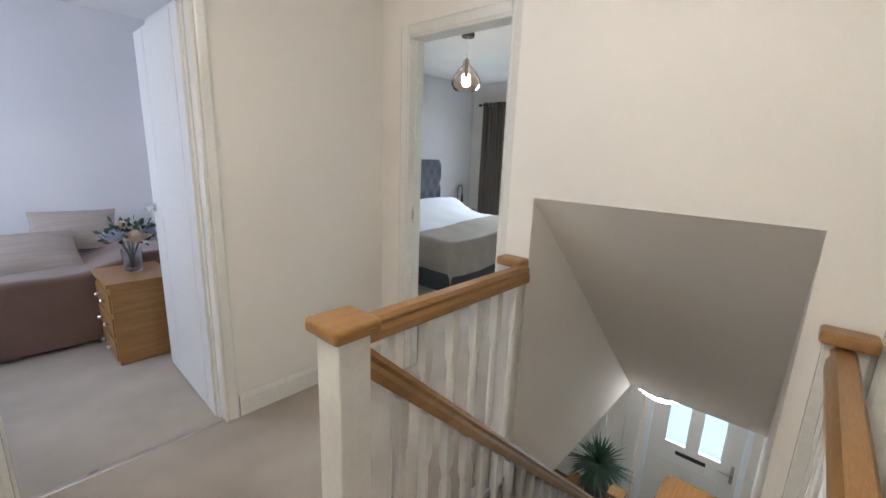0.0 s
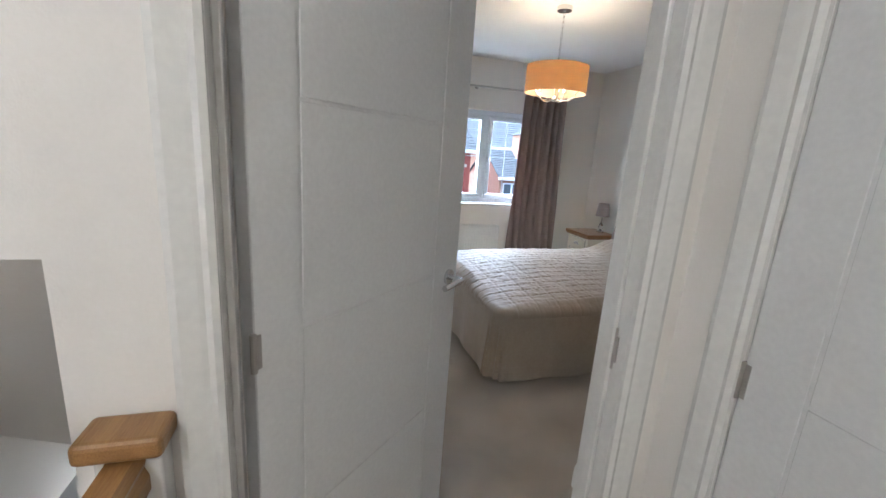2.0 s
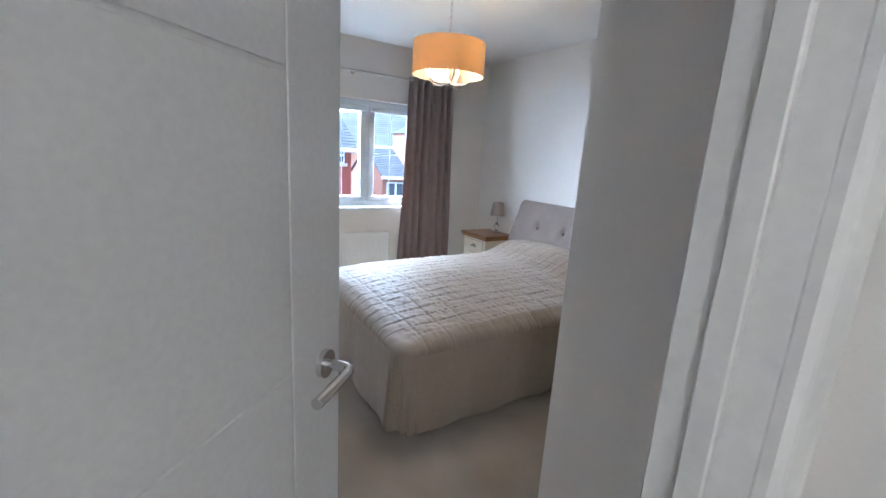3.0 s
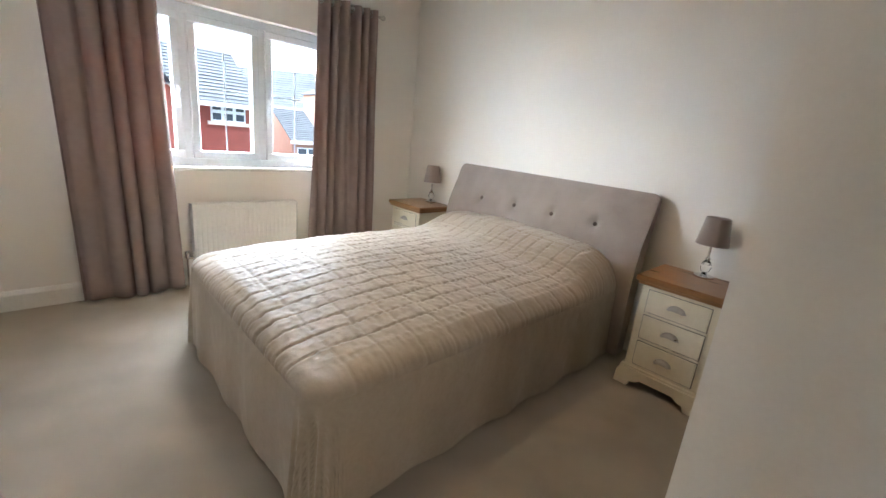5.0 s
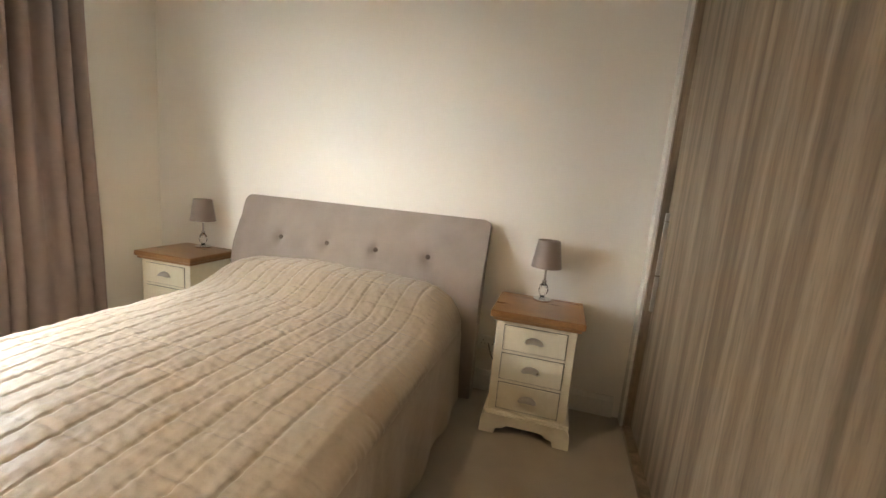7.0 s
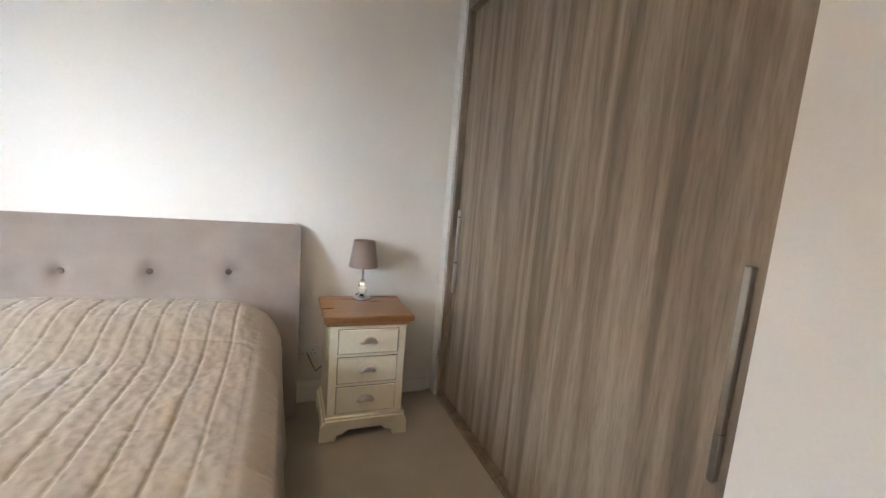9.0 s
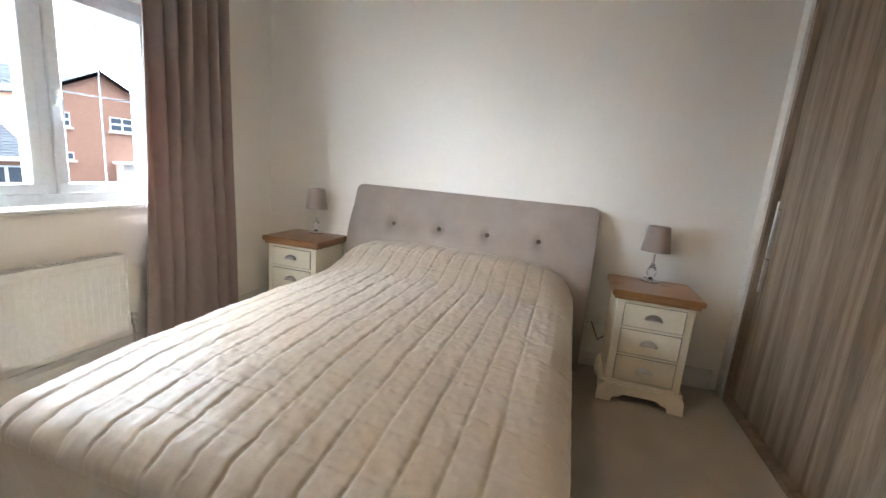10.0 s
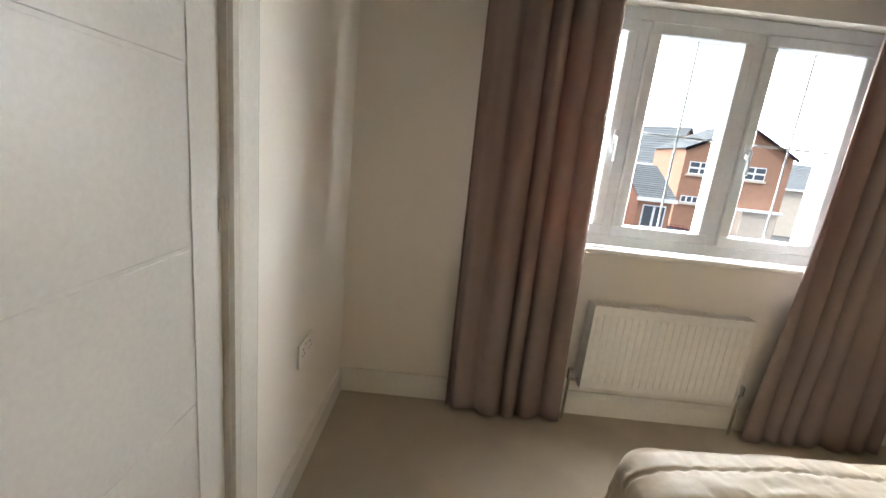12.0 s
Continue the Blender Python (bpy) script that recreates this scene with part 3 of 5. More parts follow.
RISE, GO, TOPX = 0.2, 0.2155, 1.17
st = thing("staircase", "carpeted straight stairs going down between walls", "stairs", kind="structure")
for i in range(1, 13):
    bm = B()
    x = TOPX + (i - 1) * GO
    box(bm, x - 0.02, x + GO, 0.257, 1.08, -RISE * i - 0.035, -RISE * i, 0.008, 2)
    part("tread", bm, CARPET, st)
for i in range(1, 14):
    bm = B()
    x = TOPX + (i - 1) * GO
    box(bm, x - 0.012, x, 0.257, 1.08, -RISE * i, -RISE * (i - 1) - 0.03)
    part("riser", bm, CARPET, st)
bm = B()
extrude_profile(bm, [(TOPX - 0.02, 0.06), (TOPX + 13 * GO, -2.6 + 0.10), (TOPX + 13 * GO, -2.6), (TOPX + 12 * GO, -2.6), (TOPX - 0.02, -0.28)], "y", 1.085, 1.115)
part("string", bm, GLOSS, st)


def newel(name, x, y, z0, z1, label, w=0.09):
    t = thing(name, label, "newel post", at=(x, y, z0))
    bm = B()
    box(bm, -w / 2, w / 2, -w / 2, w / 2, 0, z1 - z0, 0.004, 2)
    part("post", bm, GLOSS, t)
    bm = B()
    box(bm, -w / 2 - 0.02, w / 2 + 0.02, -w / 2 - 0.02, w / 2 + 0.02, z1 - z0, z1 - z0 + 0.036, 0.010, 3)
    part("cap", bm, OAK, t, "bevelled oak cap")
    return t


newel("newel_post", 1.055, 1.052, 0.0, 0.990, "white square newel post with an oak cap at the stairhead")
newel("newel_post", 1.03, 0.17, -0.3, 0.955, "white square newel post with an oak cap")
newel("newel_post", 1.05, 0.312, 0.0, 0.955, "white square newel post with an oak cap at the top stair")
for y in (1.186, 0.165):
    t = thing("half_newel", "white half newel on the wall with an oak cap", "newel post", "half newels", at=(2.02, y, 0.0))
    bm = B()
    box(bm, -0.046, -0.001, -0.045, 0.045, -0.25, 0.958, 0.004, 2)
    part("post", bm, GLOSS, t)
    bm = B()
    box(bm, -0.078, -0.001, -0.058, 0.058, 0.958, 0.994, 0.010, 3)
    part("cap", bm, OAK, t, "bevelled oak cap")


def rail_section(z, y):
    return [(y - 0.030, z - 0.03), (y - 0.030, z - 0.005), (y - 0.024, z + 0.010), (y - 0.027, z + 0.022), (y - 0.018, z + 0.036), (y + 0.018, z + 0.036),
            (y + 0.027, z + 0.022), (y + 0.024, z + 0.010), (y + 0.030, z - 0.005), (y + 0.030, z - 0.03)]


for y, x0, rise in ((1.125, 1.10, 0.022), (0.168, 1.075, 0.0)):
    t = thing("landing_balustrade", "oak handrail on white chamfered spindles along the landing", "balustrade", "landing balustrades", at=(0, 0, 0))
    bm = B()
    extrude_profile(bm, rail_section(0.915 + rise, y), "x", x0, 1.974)
    part("handrail", bm, OAKY, t, "moulded oak handrail")
    bm = B()
    box(bm, x0, 1.974, y - 0.03, y + 0.03, 0.0, 0.03, 0.004)
    part("base_rail", bm, GLOSS, t)
    n = 7
    for i in range(n):
        x = x0 + 0.055 + i * (1.974 - x0 - 0.11) / (n - 1)
        part("spindle", turned(B(), x, y, 0.03, 0.886 + rise), GLOSS, t)

t = thing("stair_balustrade", "oak handrail on white chamfered spindles down the stairs", "balustrade")
SL = -RISE / GO
bm = B()
sec = rail_section(0.0, 1.08)
a0, a1 = 1.10, 3.72


def rail_z(x):
    return 0.748 + SL * (x - 1.27)


low = [bm.verts.new((a0, p[0], p[1] * 1.36 + rail_z(a0))) for p in sec]
high = [bm.verts.new((a1, p[0], p[1] * 1.36 + rail_z(a1))) for p in sec]
for i in range(len(sec)):
    bm.faces.new((low[i], low[(i + 1) % len(sec)], high[(i + 1) % len(sec)], high[i]))
bm.faces.new(list(reversed(low)))
bm.faces.new(high)
part("handrail", bm, OAKY, t, "moulded oak handrail")
for i in range(23):
    x = 1.27 + i * GO / 2
    if x < 3.65:
        zb = 0.045 + SL * (x - TOPX)
        part("spindle", turned(B(), x, 1.085, zb - 0.03, rail_z(x) - 0.035), GLOSS, t)
newel("newel_post", 3.77, 1.10, -2.6, -1.36, "white square newel post at the foot of the stairs")

# ---------------------------------------------------------------- bedroom things
BX0, BX1, BYF, BYH, BTOP = 3.545, 5.028, -1.155, -3.14, 0.480


def quilt_spread():
    r, drop = 0.10, 0.455
    xs = np.concatenate([np.linspace(BX0 - drop, BX0 + r, 34), np.linspace(BX0 + r, BX1 - r, 250)[1:], np.linspace(BX1 - r, BX1 + drop, 34)[1:]])
    ys = np.concatenate([np.linspace(BYH, BYF - r, 290), np.linspace(BYF - r, BYF + drop, 34)[1:]])
    verts = []
    for y in ys:
        for x in xs:
            cx, cy = min(max(x, BX0 + r), BX1 - r), min(y, BYF - r)
            dx, dy = x - cx, y - cy
            d = math.hypot(dx, dy)
            v = Vector((x, y, 0))
            # pillows under the spread at the head
            k = max(0.0, min(1.0, (-2.66 - y) / 0.34))
            w = max(0.0, min(1.0, (-1.20 - y) / 0.75))
            u = min(1.0, max(0.0, (x - BX0) / (BX1 - BX0)))
            crown = 0.060 * w * (2 - w) * math.sin(math.pi * min(0.985, max(0.015, u))) ** 0.3
            side = max(0.0, min(1.0, min(x - BX0 + 0.02, BX1 + 0.02 - x) / 0.17))
            hump = 0.108 * (k * k * (3 - 2 * k)) * math.sqrt(side) * (1.0 - 0.05 * math.exp(-((x - 4.28) / 0.10) ** 2))
            sag = crown + 0.022 * math.sin(math.pi * min(1, max(0, (x - BX0) / (BX1 - BX0)))) - 0.006 + 0.026 * max(0.0, (x - BX0) / (BX1 - BX0)) + 0.008 * noise.noise(v * 2.2) + 0.006 * noise.noise(v * 7)
            if d <= r * 0.5:
                px, py, pz, nx, ny, nz = x, y, BTOP, 0, 0, 1
            else:
                ux, uy = (dx / d, dy / d)
                arc = d - r * 0.5
                q = r * 0.62
                a = min(arc / q, math.pi / 2 * 0.94)
                out = r * 0.5 + q * math.sin(a)
                z = BTOP - q * (1 - math.cos(a))
                rest = max(0.0, arc - q * math.pi / 2 * 0.94)
                along = math.atan2(dy, dx) * 0.35 + x * abs(uy) + y * abs(ux)
                fold = 0.010 * math.sin(along * 17 + 2 * noise.noise(Vector((along * 2, 0, 3)))) + 0.012 * noise.noise(Vector((along * 5, 1, 0)))
                corner = abs(ux * uy) * 2
                out += min(rest / 0.35, 1.0) * (fold + corner * 0.022 * math.sin(math.atan2(uy, ux) * 14)) + rest * 0.05
                pleat = math.exp(-((math.degrees(math.atan2(abs(uy), abs(ux))) - 47) / 5.0) ** 2) if uy > 0.1 else 0.0
                out -= 0.045 * pleat * min(rest / 0.12, 1.0)
                z -= rest
                z = max(z, 0.012 + 0.01 * abs(noise.noise(Vector((along * 6, 0, 9)))))
                px, py, pz = cx + ux * out, cy + uy * out, z
                nx, ny, nz = ux * math.sin(a), uy * math.sin(a), math.cos(a)
            # quilting: channels along the bed, cross seams, none on the hanging border
            top = 1.0 if d < 0.13 else 0.0
            wob = 0.006 * noise.noise(v * 3.1)
            f = abs(math.sin(math.pi * (x - 4.27 + wob) / 0.090))
            g = abs(math.sin(math.pi * (y + 1.0 + wob) / 0.150))
            puff = min(1 - (1 - f) ** 6.5, 0.50 + 0.50 * (1 - (1 - g) ** 9.0))
            wrinkle = 0.0034 * noise.noise(Vector((x * 24, y * 13, 2))) + 0.0024 * noise.noise(Vector((x * 40, y * 40, 5)))
            pucker = (1 - f) ** 1.2 * 0.0058 * noise.noise(Vector((x * 9, y * 55, 8))) + (1 - g) ** 2 * 0.003 * noise.noise(Vector((x * 60, y * 9, 4)))
            h = top * (0.0080 * puff + wrinkle + pucker) + (1 - top) * 0.002 * noise.noise(v * 18)
            if 0.11 < d < 0.14:
                h -= 0.004
            flat = max(0.0, 1 - d / 0.12)
            verts.append((px + nx * h, py + ny * h, pz + nz * h + (hump + sag) * (1 if d < r * 0.5 else flat + (hump > 0) * max(0, 1 - d / 0.2) * (1 - flat))))
    nx_ = len(xs)
    faces = [(j * nx_ + i, j * nx_ + i + 1, (j + 1) * nx_ + i + 1, (j + 1) * nx_ + i) for j in range(len(ys) - 1) for i in range(nx_ - 1)]
    t = thing("bedspread", "champagne satin quilted bedspread hanging to the floor over the bed", "bedspread")
    far = [math.hypot(x - min(max(x, BX0 + r), BX1 - r), y - min(y, BYF - r)) for y in ys for x in xs]
    for name, keep in (("quilted_top", lambda d: d < 0.131), ("hanging_border", lambda d: d >= 0.131)):
        me = bpy.data.meshes.new(name)
        fs = [f for f in faces if keep(sum(far[k] for k in f) / 4)]
        used = sorted({k for f in fs for k in f})
        index = {k: i for i, k in enumerate(used)}
        me.from_pydata([verts[k] for k in used], [], [tuple(index[k] for k in f) for f in fs])
        me.materials.append(SPREAD)
        me.shade_smooth()
        new(name, me).parent = t
    # corded seam between the quilted top and the border
    cx0, cx1, cy = BX0 + r, BX1 - r, BYF - r
    o = 0.092
    pts = [(cx0 - o, -2.62 + 0.12 * k, BTOP - 0.037) for k in range(11)]
    pts += [(cx0 - o * math.cos(a), cy + o * math.sin(a), BTOP - 0.037) for a in [math.pi / 2 * k / 8 for k in range(9)]]
    pts += [(cx0 + (cx1 - cx0) * k / 12, cy + o, BTOP - 0.037) for k in range(1, 12)]
    pts += [(cx1 + o * math.sin(a), cy + o * math.cos(a), BTOP - 0.037) for a in [math.pi / 2 * k / 8 for k in range(9)]]
    pts += [(cx1 + o, -2.62 + 0.12 * k, BTOP - 0.037) for k in range(10, -1, -1)]
    part("corded_seam", tube(B(), pts, 0.0035, 6), SPREAD, t, smooth=True)
    return t


quilt_spread()
bed = thing("double_bed", "double bed with a taupe buttoned upholstered sleigh headboard", "bed", at=(0, 0, 0))
bm = B()
box(bm, BX0 + 0.06, BX1 - 0.06, BYH + 0.01, BYF - 0.08, 0.05, 0.43, 0.04, 3)
part("base", bm, FELT, bed)
prof = [(-3.120, 0.02), (-3.115, 0.45), (-3.123, 0.60), (-3.138, 0.68), (-3.147, 0.715), (-3.158, 0.745), (-3.168, 0.768), (-3.176, 0.785), (-3.185, 0.802), (-3.196, 0.825), (-3.210, 0.86),
        (-3.228, 0.905), (-3.256, 0.985), (-3.270, 1.017), (-3.285, 1.032), (-3.300, 1.030), (-3.311, 1.007), (-3.308, 0.95), (-3.286, 0.86), (-3.256, 0.74), (-3.240, 0.60), (-3.235, 0.45), (-3.235, 0.02)]
bm = B()
N = 150
rows = []
for i in range(N + 1):
    x = 3.455 + (5.105 - 3.455) * i / N
    e = min(i, N - i)
    ins = {0: 0.014, 1: 0.007, 2: 0.003, 3: 0.001}.get(e, 0.0)
    ring = []
    for k_, (y, z) in enumerate(prof):
        cy = -3.20
        dent = 0.0
        for bx in (3.79, 4.12, 4.45, 4.78):
            dist = math.hypot(x - bx, z - 0.788)
            if k_ < 13 and z > 0.66:
                dent = max(dent, 0.036 * math.exp(-(dist / 0.033) ** 2))
        ring.append(bm.verts.new((x, y - dent + (cy - y) * ins * 6, z - (ins * 1.6 if z > 0.9 else 0))))
    rows.append(ring)
for a, b in zip(rows, rows[1:]):
    for k in range(len(prof)):
        bm.faces.new((a[k], a[(k + 1) % len(prof)], b[(k + 1) % len(prof)], b[k]))
bm.faces.new(list(reversed(rows[0])))
bm.faces.new(rows[-1])
bmesh.ops.recalc_face_normals(bm, faces=bm.faces[:])
part("headboard", bm, FELT, bed, smooth=True)
for bx in (3.79, 4.12, 4.45, 4.78):
    bm = B()
    bmesh.ops.create_uvsphere(bm, u_segments=12, v_segments=8, radius=0.015, matrix=pose(bx, -3.203, 0.788) @ Matrix.Diagonal((1, 0.55, 1, 1)))
    part("button", bm, BUTTON, bed, "covered button", smooth=True)


def nightstand(name, label):
    """Cream three-drawer bedside cabinet with an oak top; origin at the middle of its foot, front towards +y."""
    t = thing(name, label, "bedside cabinet", "pair of bedside cabinets")
    w, d = 0.38, 0.34
    bm = B()
    box(bm, -w / 2, w / 2, -d / 2, d / 2, 0.10, 0.592, 0.004, 2)
    body = part("body", bm, CREAM, t)
    bm = B()
    box(bm, -0.222, 0.222, -d / 2 - 0.02, d / 2 + 0.030, 0.606, 0.640, 0.009, 3)
    box(bm, -0.208, 0.208, -d / 2 - 0.012, d / 2 + 0.018, 0.590, 0.608, 0.004, 1)
    part("top", bm, TOPOAK, t, "lacquered oak top with a rounded edge")
    # plinth with shaped bracket feet
    for face in ("front", "left", "right"):
        L = w + 0.062 if face == "front" else d + 0.03
        out = [(-L / 2, 0), (-L / 2 + 0.075, 0), (-L / 2 + 0.085, 0.03), (-L / 2 + 0.115, 0.036), (-L / 2 + 0.135, 0.055),
               (L / 2 - 0.135, 0.055), (L / 2 - 0.115, 0.036), (L / 2 - 0.085, 0.03), (L / 2 - 0.075, 0), (L / 2, 0), (L / 2 - 0.004, 0.075), (L / 2 - 0.03, 0.105), (-L / 2 + 0.03, 0.105), (-L / 2 + 0.004, 0.075)]
        bm = B()
        if face == "front":
            extrude_profile(bm, [(p, q) for p, q in out], "y", d / 2 - 0.005, d / 2 + 0.022)
        else:
            sx = -1 if face == "left" else 1
            extrude_profile(bm, [(p, q) for p, q in out], "x", sx * (w / 2 - 0.005), sx * (w / 2 + 0.022))
        part("plinth", bm, CREAM, t)
    bm = B()
    box(bm, -w / 2 - 0.012, w / 2 + 0.012, -d / 2, d / 2 + 0.012, 0.100, 0.118, 0.005, 2)
    part("plinth_moulding", bm, CREAM, t)
    for k, (z0, z1) in enumerate(((0.445, 0.568), (0.292, 0.425), (0.135, 0.272))):
        # a dark sheet edging each drawer front paints the shade of its gap
        bm = B()
        box(bm, -0.1502, 0.1502, d / 2 - 0.002, d / 2 + 0.0025, z0 - 0.0022, z1 + 0.0022)
        part("gap_shade_sheet", bm, DARKM, t, "dark sheet behind the drawer front standing in for shade in the gap")
        bm = B()
        box(bm, -0.148, 0.148, d / 2 - 0.002, d / 2 + 0.007, z0, z1, 0.003)
        dr = part("drawer_front", bm, CREAM, t)
        bm = B()
        zc = (z0 + z1) / 2 + 0.004
        rings = []
        for i in range(7):
            th = math.pi / 2 * i / 6
            ring = []
            for j in range(15):
                ph = math.pi * j / 14
                ring.append(bm.verts.new((0.043 * math.cos(ph) * math.cos(th * 0.55), d / 2 + 0.007 + 0.024 * math.sin(th), zc - 0.012 + 0.030 * math.sin(ph) * math.cos(th * 0.9))))
            rings.append(ring)
        for a, b in zip(rings, rings[1:]):
            for j in range(14):
                bm.faces.new((a[j], a[j + 1], b[j + 1], b[j]))
        box(bm, -0.046, 0.046, d / 2 + 0.006, d / 2 + 0.009, zc - 0.016, zc - 0.010)
        part("cup_handle", bm, NICKEL, dr, "brushed nickel cup handle", smooth=True)
    return t


ns = nightstand("bedside_cabinet", "cream three-drawer bedside cabinet with an oak top and cup handles")
ns.matrix_world = pose(3.13, -3.082, 0)
copy_thing(ns, pose(5.39, -3.082, 0))


def table_lamp(m):
    t = thing("table_lamp", "small chrome and crystal lamp with a taupe satin shade", "table lamp", "pair of bedside lamps")
    bm = B()
    lathe(bm, [(0.048, 0), (0.050, 0.004), (0.049, 0.010), (0.030, 0.016), (0.012, 0.022)], seg=32)
    part("base", bm, CHROME, t, "polished chrome foot", True)
    bm = B()
    lathe(bm, [(0.008, 0.020), (0.020, 0.035), (0.028, 0.060), (0.020, 0.085), (0.008, 0.098)], seg=14)
    part("crystal", bm, CRYSTAL, t, "clear faceted crystal ball")
    bm = B()
    lathe(bm, [(0.007, 0.096), (0.014, 0.102), (0.014, 0.108), (0.006, 0.114), (0.006, 0.19)], seg=16)
    part("stem", bm, CHROME, t, smooth=True)
    bm = B()
    lathe(bm, [(0.012, 0.17), (0.012, 0.22)], seg=14)
    part("lamp_holder", bm, PLAST, t)
    bm = B()
    prof = [(0.080, 0.183), (0.0575, 0.328), (0.0555, 0.328), (0.078, 0.183)]
    seg = 40
    rings = [[bm.verts.new((r * math.cos(2 * math.pi * i / seg), r * math.sin(2 * math.pi * i / seg), z)) for i in range(seg)] for r, z in prof]
    for q in range(4):
        a, b = rings[q], rings[(q + 1) % 4]
        for i in range(seg):
            bm.faces.new((a[i], a[(i + 1) % seg], b[(i + 1) % seg], b[i]))
    part("shade", bm, SHADE, t, "tapered taupe satin shade", True)
    t.matrix_world = m
    return t


tl = table_lamp(pose(3.125, -3.205, 0.640))
copy_thing(tl, pose(5.40, -3.205, 0.640, 0, 0, 40))


def curtain(name, y0, y1, ytop0, ytop1, seed, label, mat=DRAPE, x=5.795, z0=0.02, z1=2.165, folds=7):
    rnd = random.Random(seed)
    ph = [rnd.uniform(0, 6.28) for _ in range(6)]
    ny, nz = 110, 26
    verts, faces = [], []
    for j in range(nz + 1):
        f = j / nz
        for i in range(ny + 1):
            s = i / ny
            a, b = y0 + (ytop0 - y0) * f, y1 + (ytop1 - y1) * f
            sw = s + 0.012 * math.sin(3 * f + ph[0]) * (1 - f) + 0.055 * noise.noise(Vector((s * 4.0, f * 0.6, seed + 7))) + 0.035 * math.sin(2 * math.pi * s * 1.3 + ph[1]) * (1 - 0.5 * f)
            amp = 0.056 * (0.72 + 0.45 * noise.noise(Vector((s * 5.5, f * 0.8, seed * 3.1))) + 0.25 * math.sin(2 * math.pi * s * 1.7 + ph[2])) * (1.0 - 0.25 * (1 - f))
            wv = math.sin(2 * math.pi * folds * sw + ph[3] + 0.5 * math.sin(5 * f + ph[4]) * (1 - f))
            wv = math.copysign(abs(wv) ** 0.75, wv)
            px = x + amp * wv + 0.006 * noise.noise(Vector((s * 9, f * 4, seed)))
            py = a + (b - a) * s + 0.012 * math.cos(2 * math.pi * folds * sw + ph[3]) * (0.5 + 0.5 * (1 - f))
            pz = z0 + (z1 - z0) * f + (0.008 * math.sin(9 * s + ph[5]) if j == 0 else 0)
            verts.append((px, py, pz))
    for j in range(nz):
        for i in range(ny):
            k = j * (ny + 1) + i
            faces.append((k, k + 1, k + ny + 2, k + ny + 1))
    me = bpy.data.meshes.new(name)
    me.from_pydata(verts, [], faces)
    me.materials.append(mat)
    me.shade_smooth()
    t = thing(name, label, "curtain", "pair of curtains")
    ob = new("cloth", me)
    ob.parent = t
    so = ob.modifiers.new("thickness", "SOLIDIFY")
    so.thickness = 0.003
    for k in range(folds):
        bm = B()
        yy = ytop0 + (ytop1 - ytop0) * (k + 0.5) / folds
        rings = []
        for u in range(16):
            c = Vector((5.80 + 0.026 * math.cos(2 * math.pi * u / 16), yy, 2.135 + 0.026 * math.sin(2 * math.pi * u / 16)))
            rings.append([bm.verts.new(c + Vector((math.cos(2 * math.pi * u / 16) * 0.006 * math.cos(v * 1.57), 0.006 * math.sin(v * 1.57), math.sin(2 * math.pi * u / 16) * 0.006 * math.cos(v * 1.57)))) for v in range(4)])
        for u in range(16):
            for v in range(4):
                bm.faces.new((rings[u][v], rings[(u + 1) % 16][v], rings[(u + 1) % 16][(v + 1) % 4], rings[u][(v + 1) % 4]))
        part("eyelet", bm, NICKEL, t)
    return t


curtain("curtain", -1.265, -0.715, -1.225, -0.70, 3, "mauve brown eyelet curtain drawn back beside the window", folds=5)
curtain("curtain", -2.82, -2.20, -2.77, -2.25, 8, "mauve brown eyelet curtain drawn back beside the window", folds=6)
pole = thing("curtain_pole", "slim brushed metal curtain pole with ball finials", "curtain pole")
bm = B()
tube(bm, [(5.80, -2.83, 2.135), (5.80, -0.62, 2.135)], 0.011, 14)
part("pole", bm, NICKEL, pole, smooth=True)
for y in (-2.85, -0.60):
    bm = B()
    bmesh.ops.create_uvsphere(bm, u_segments=14, v_segments=10, radius=0.021, matrix=pose(5.80, y, 2.135))
    part("finial", bm, NICKEL, pole, smooth=True)
for y in (-2.79, -1.72, -0.66):
    bm = B()
    tube(bm, [(5.899, y, 2.135), (5.805, y, 2.135)], 0.006, 8)
    cyl(bm, 0.02, 0.02, 0.006, pose(5.896, y, 2.135, 0, 90), 16)
    part("bracket", bm, NICKEL, pole)

rad = thing("radiator", "white ribbed panel radiator with valves under the window", "radiator")
Y0, Y1, Z0, Z1 = -2.107, -1.357, 0.184, 0.614
bm = B()
box(bm, 5.806, 5.816, Y0 + 0.004, Y1 - 0.004, Z0 + 0.01, Z1 - 0.012, 0.003)
n = 22
for i in range(n):
    y = Y0 + 0.03 + (Y1 - Y0 - 0.06) * i / (n - 1)
    rib = B()
    box(rib, 5.8040, 5.808, y - 0.0125, y + 0.0125, Z0 + 0.035, Z1 - 0.04, 0.0025)
    part("rib", rib, RADW, rad)
part("front_panel", bm, RADW, rad)
bm = B()
box(bm, 5.865, 5.875, Y0 + 0.004, Y1 - 0.004, Z0 + 0.01, Z1 - 0.012, 0.003)
part("back_panel", bm, RADW, rad)
bm = B()
for i in range(30):
    y = Y0 + 0.02 + (Y1 - Y0 - 0.04) * i / 29
    box(bm, 5.80, 5.88, y - 0.002, y + 0.002, Z1 - 0.006, Z1 - 0.002)
box(bm, 5.798, 5.803, Y0, Y1, Z1 - 0.012, Z1 + 0.002)
box(bm, 5.878, 5.882, Y0, Y1, Z1 - 0.012, Z1 + 0.002)
part("top_grille", bm, RADW, rad)
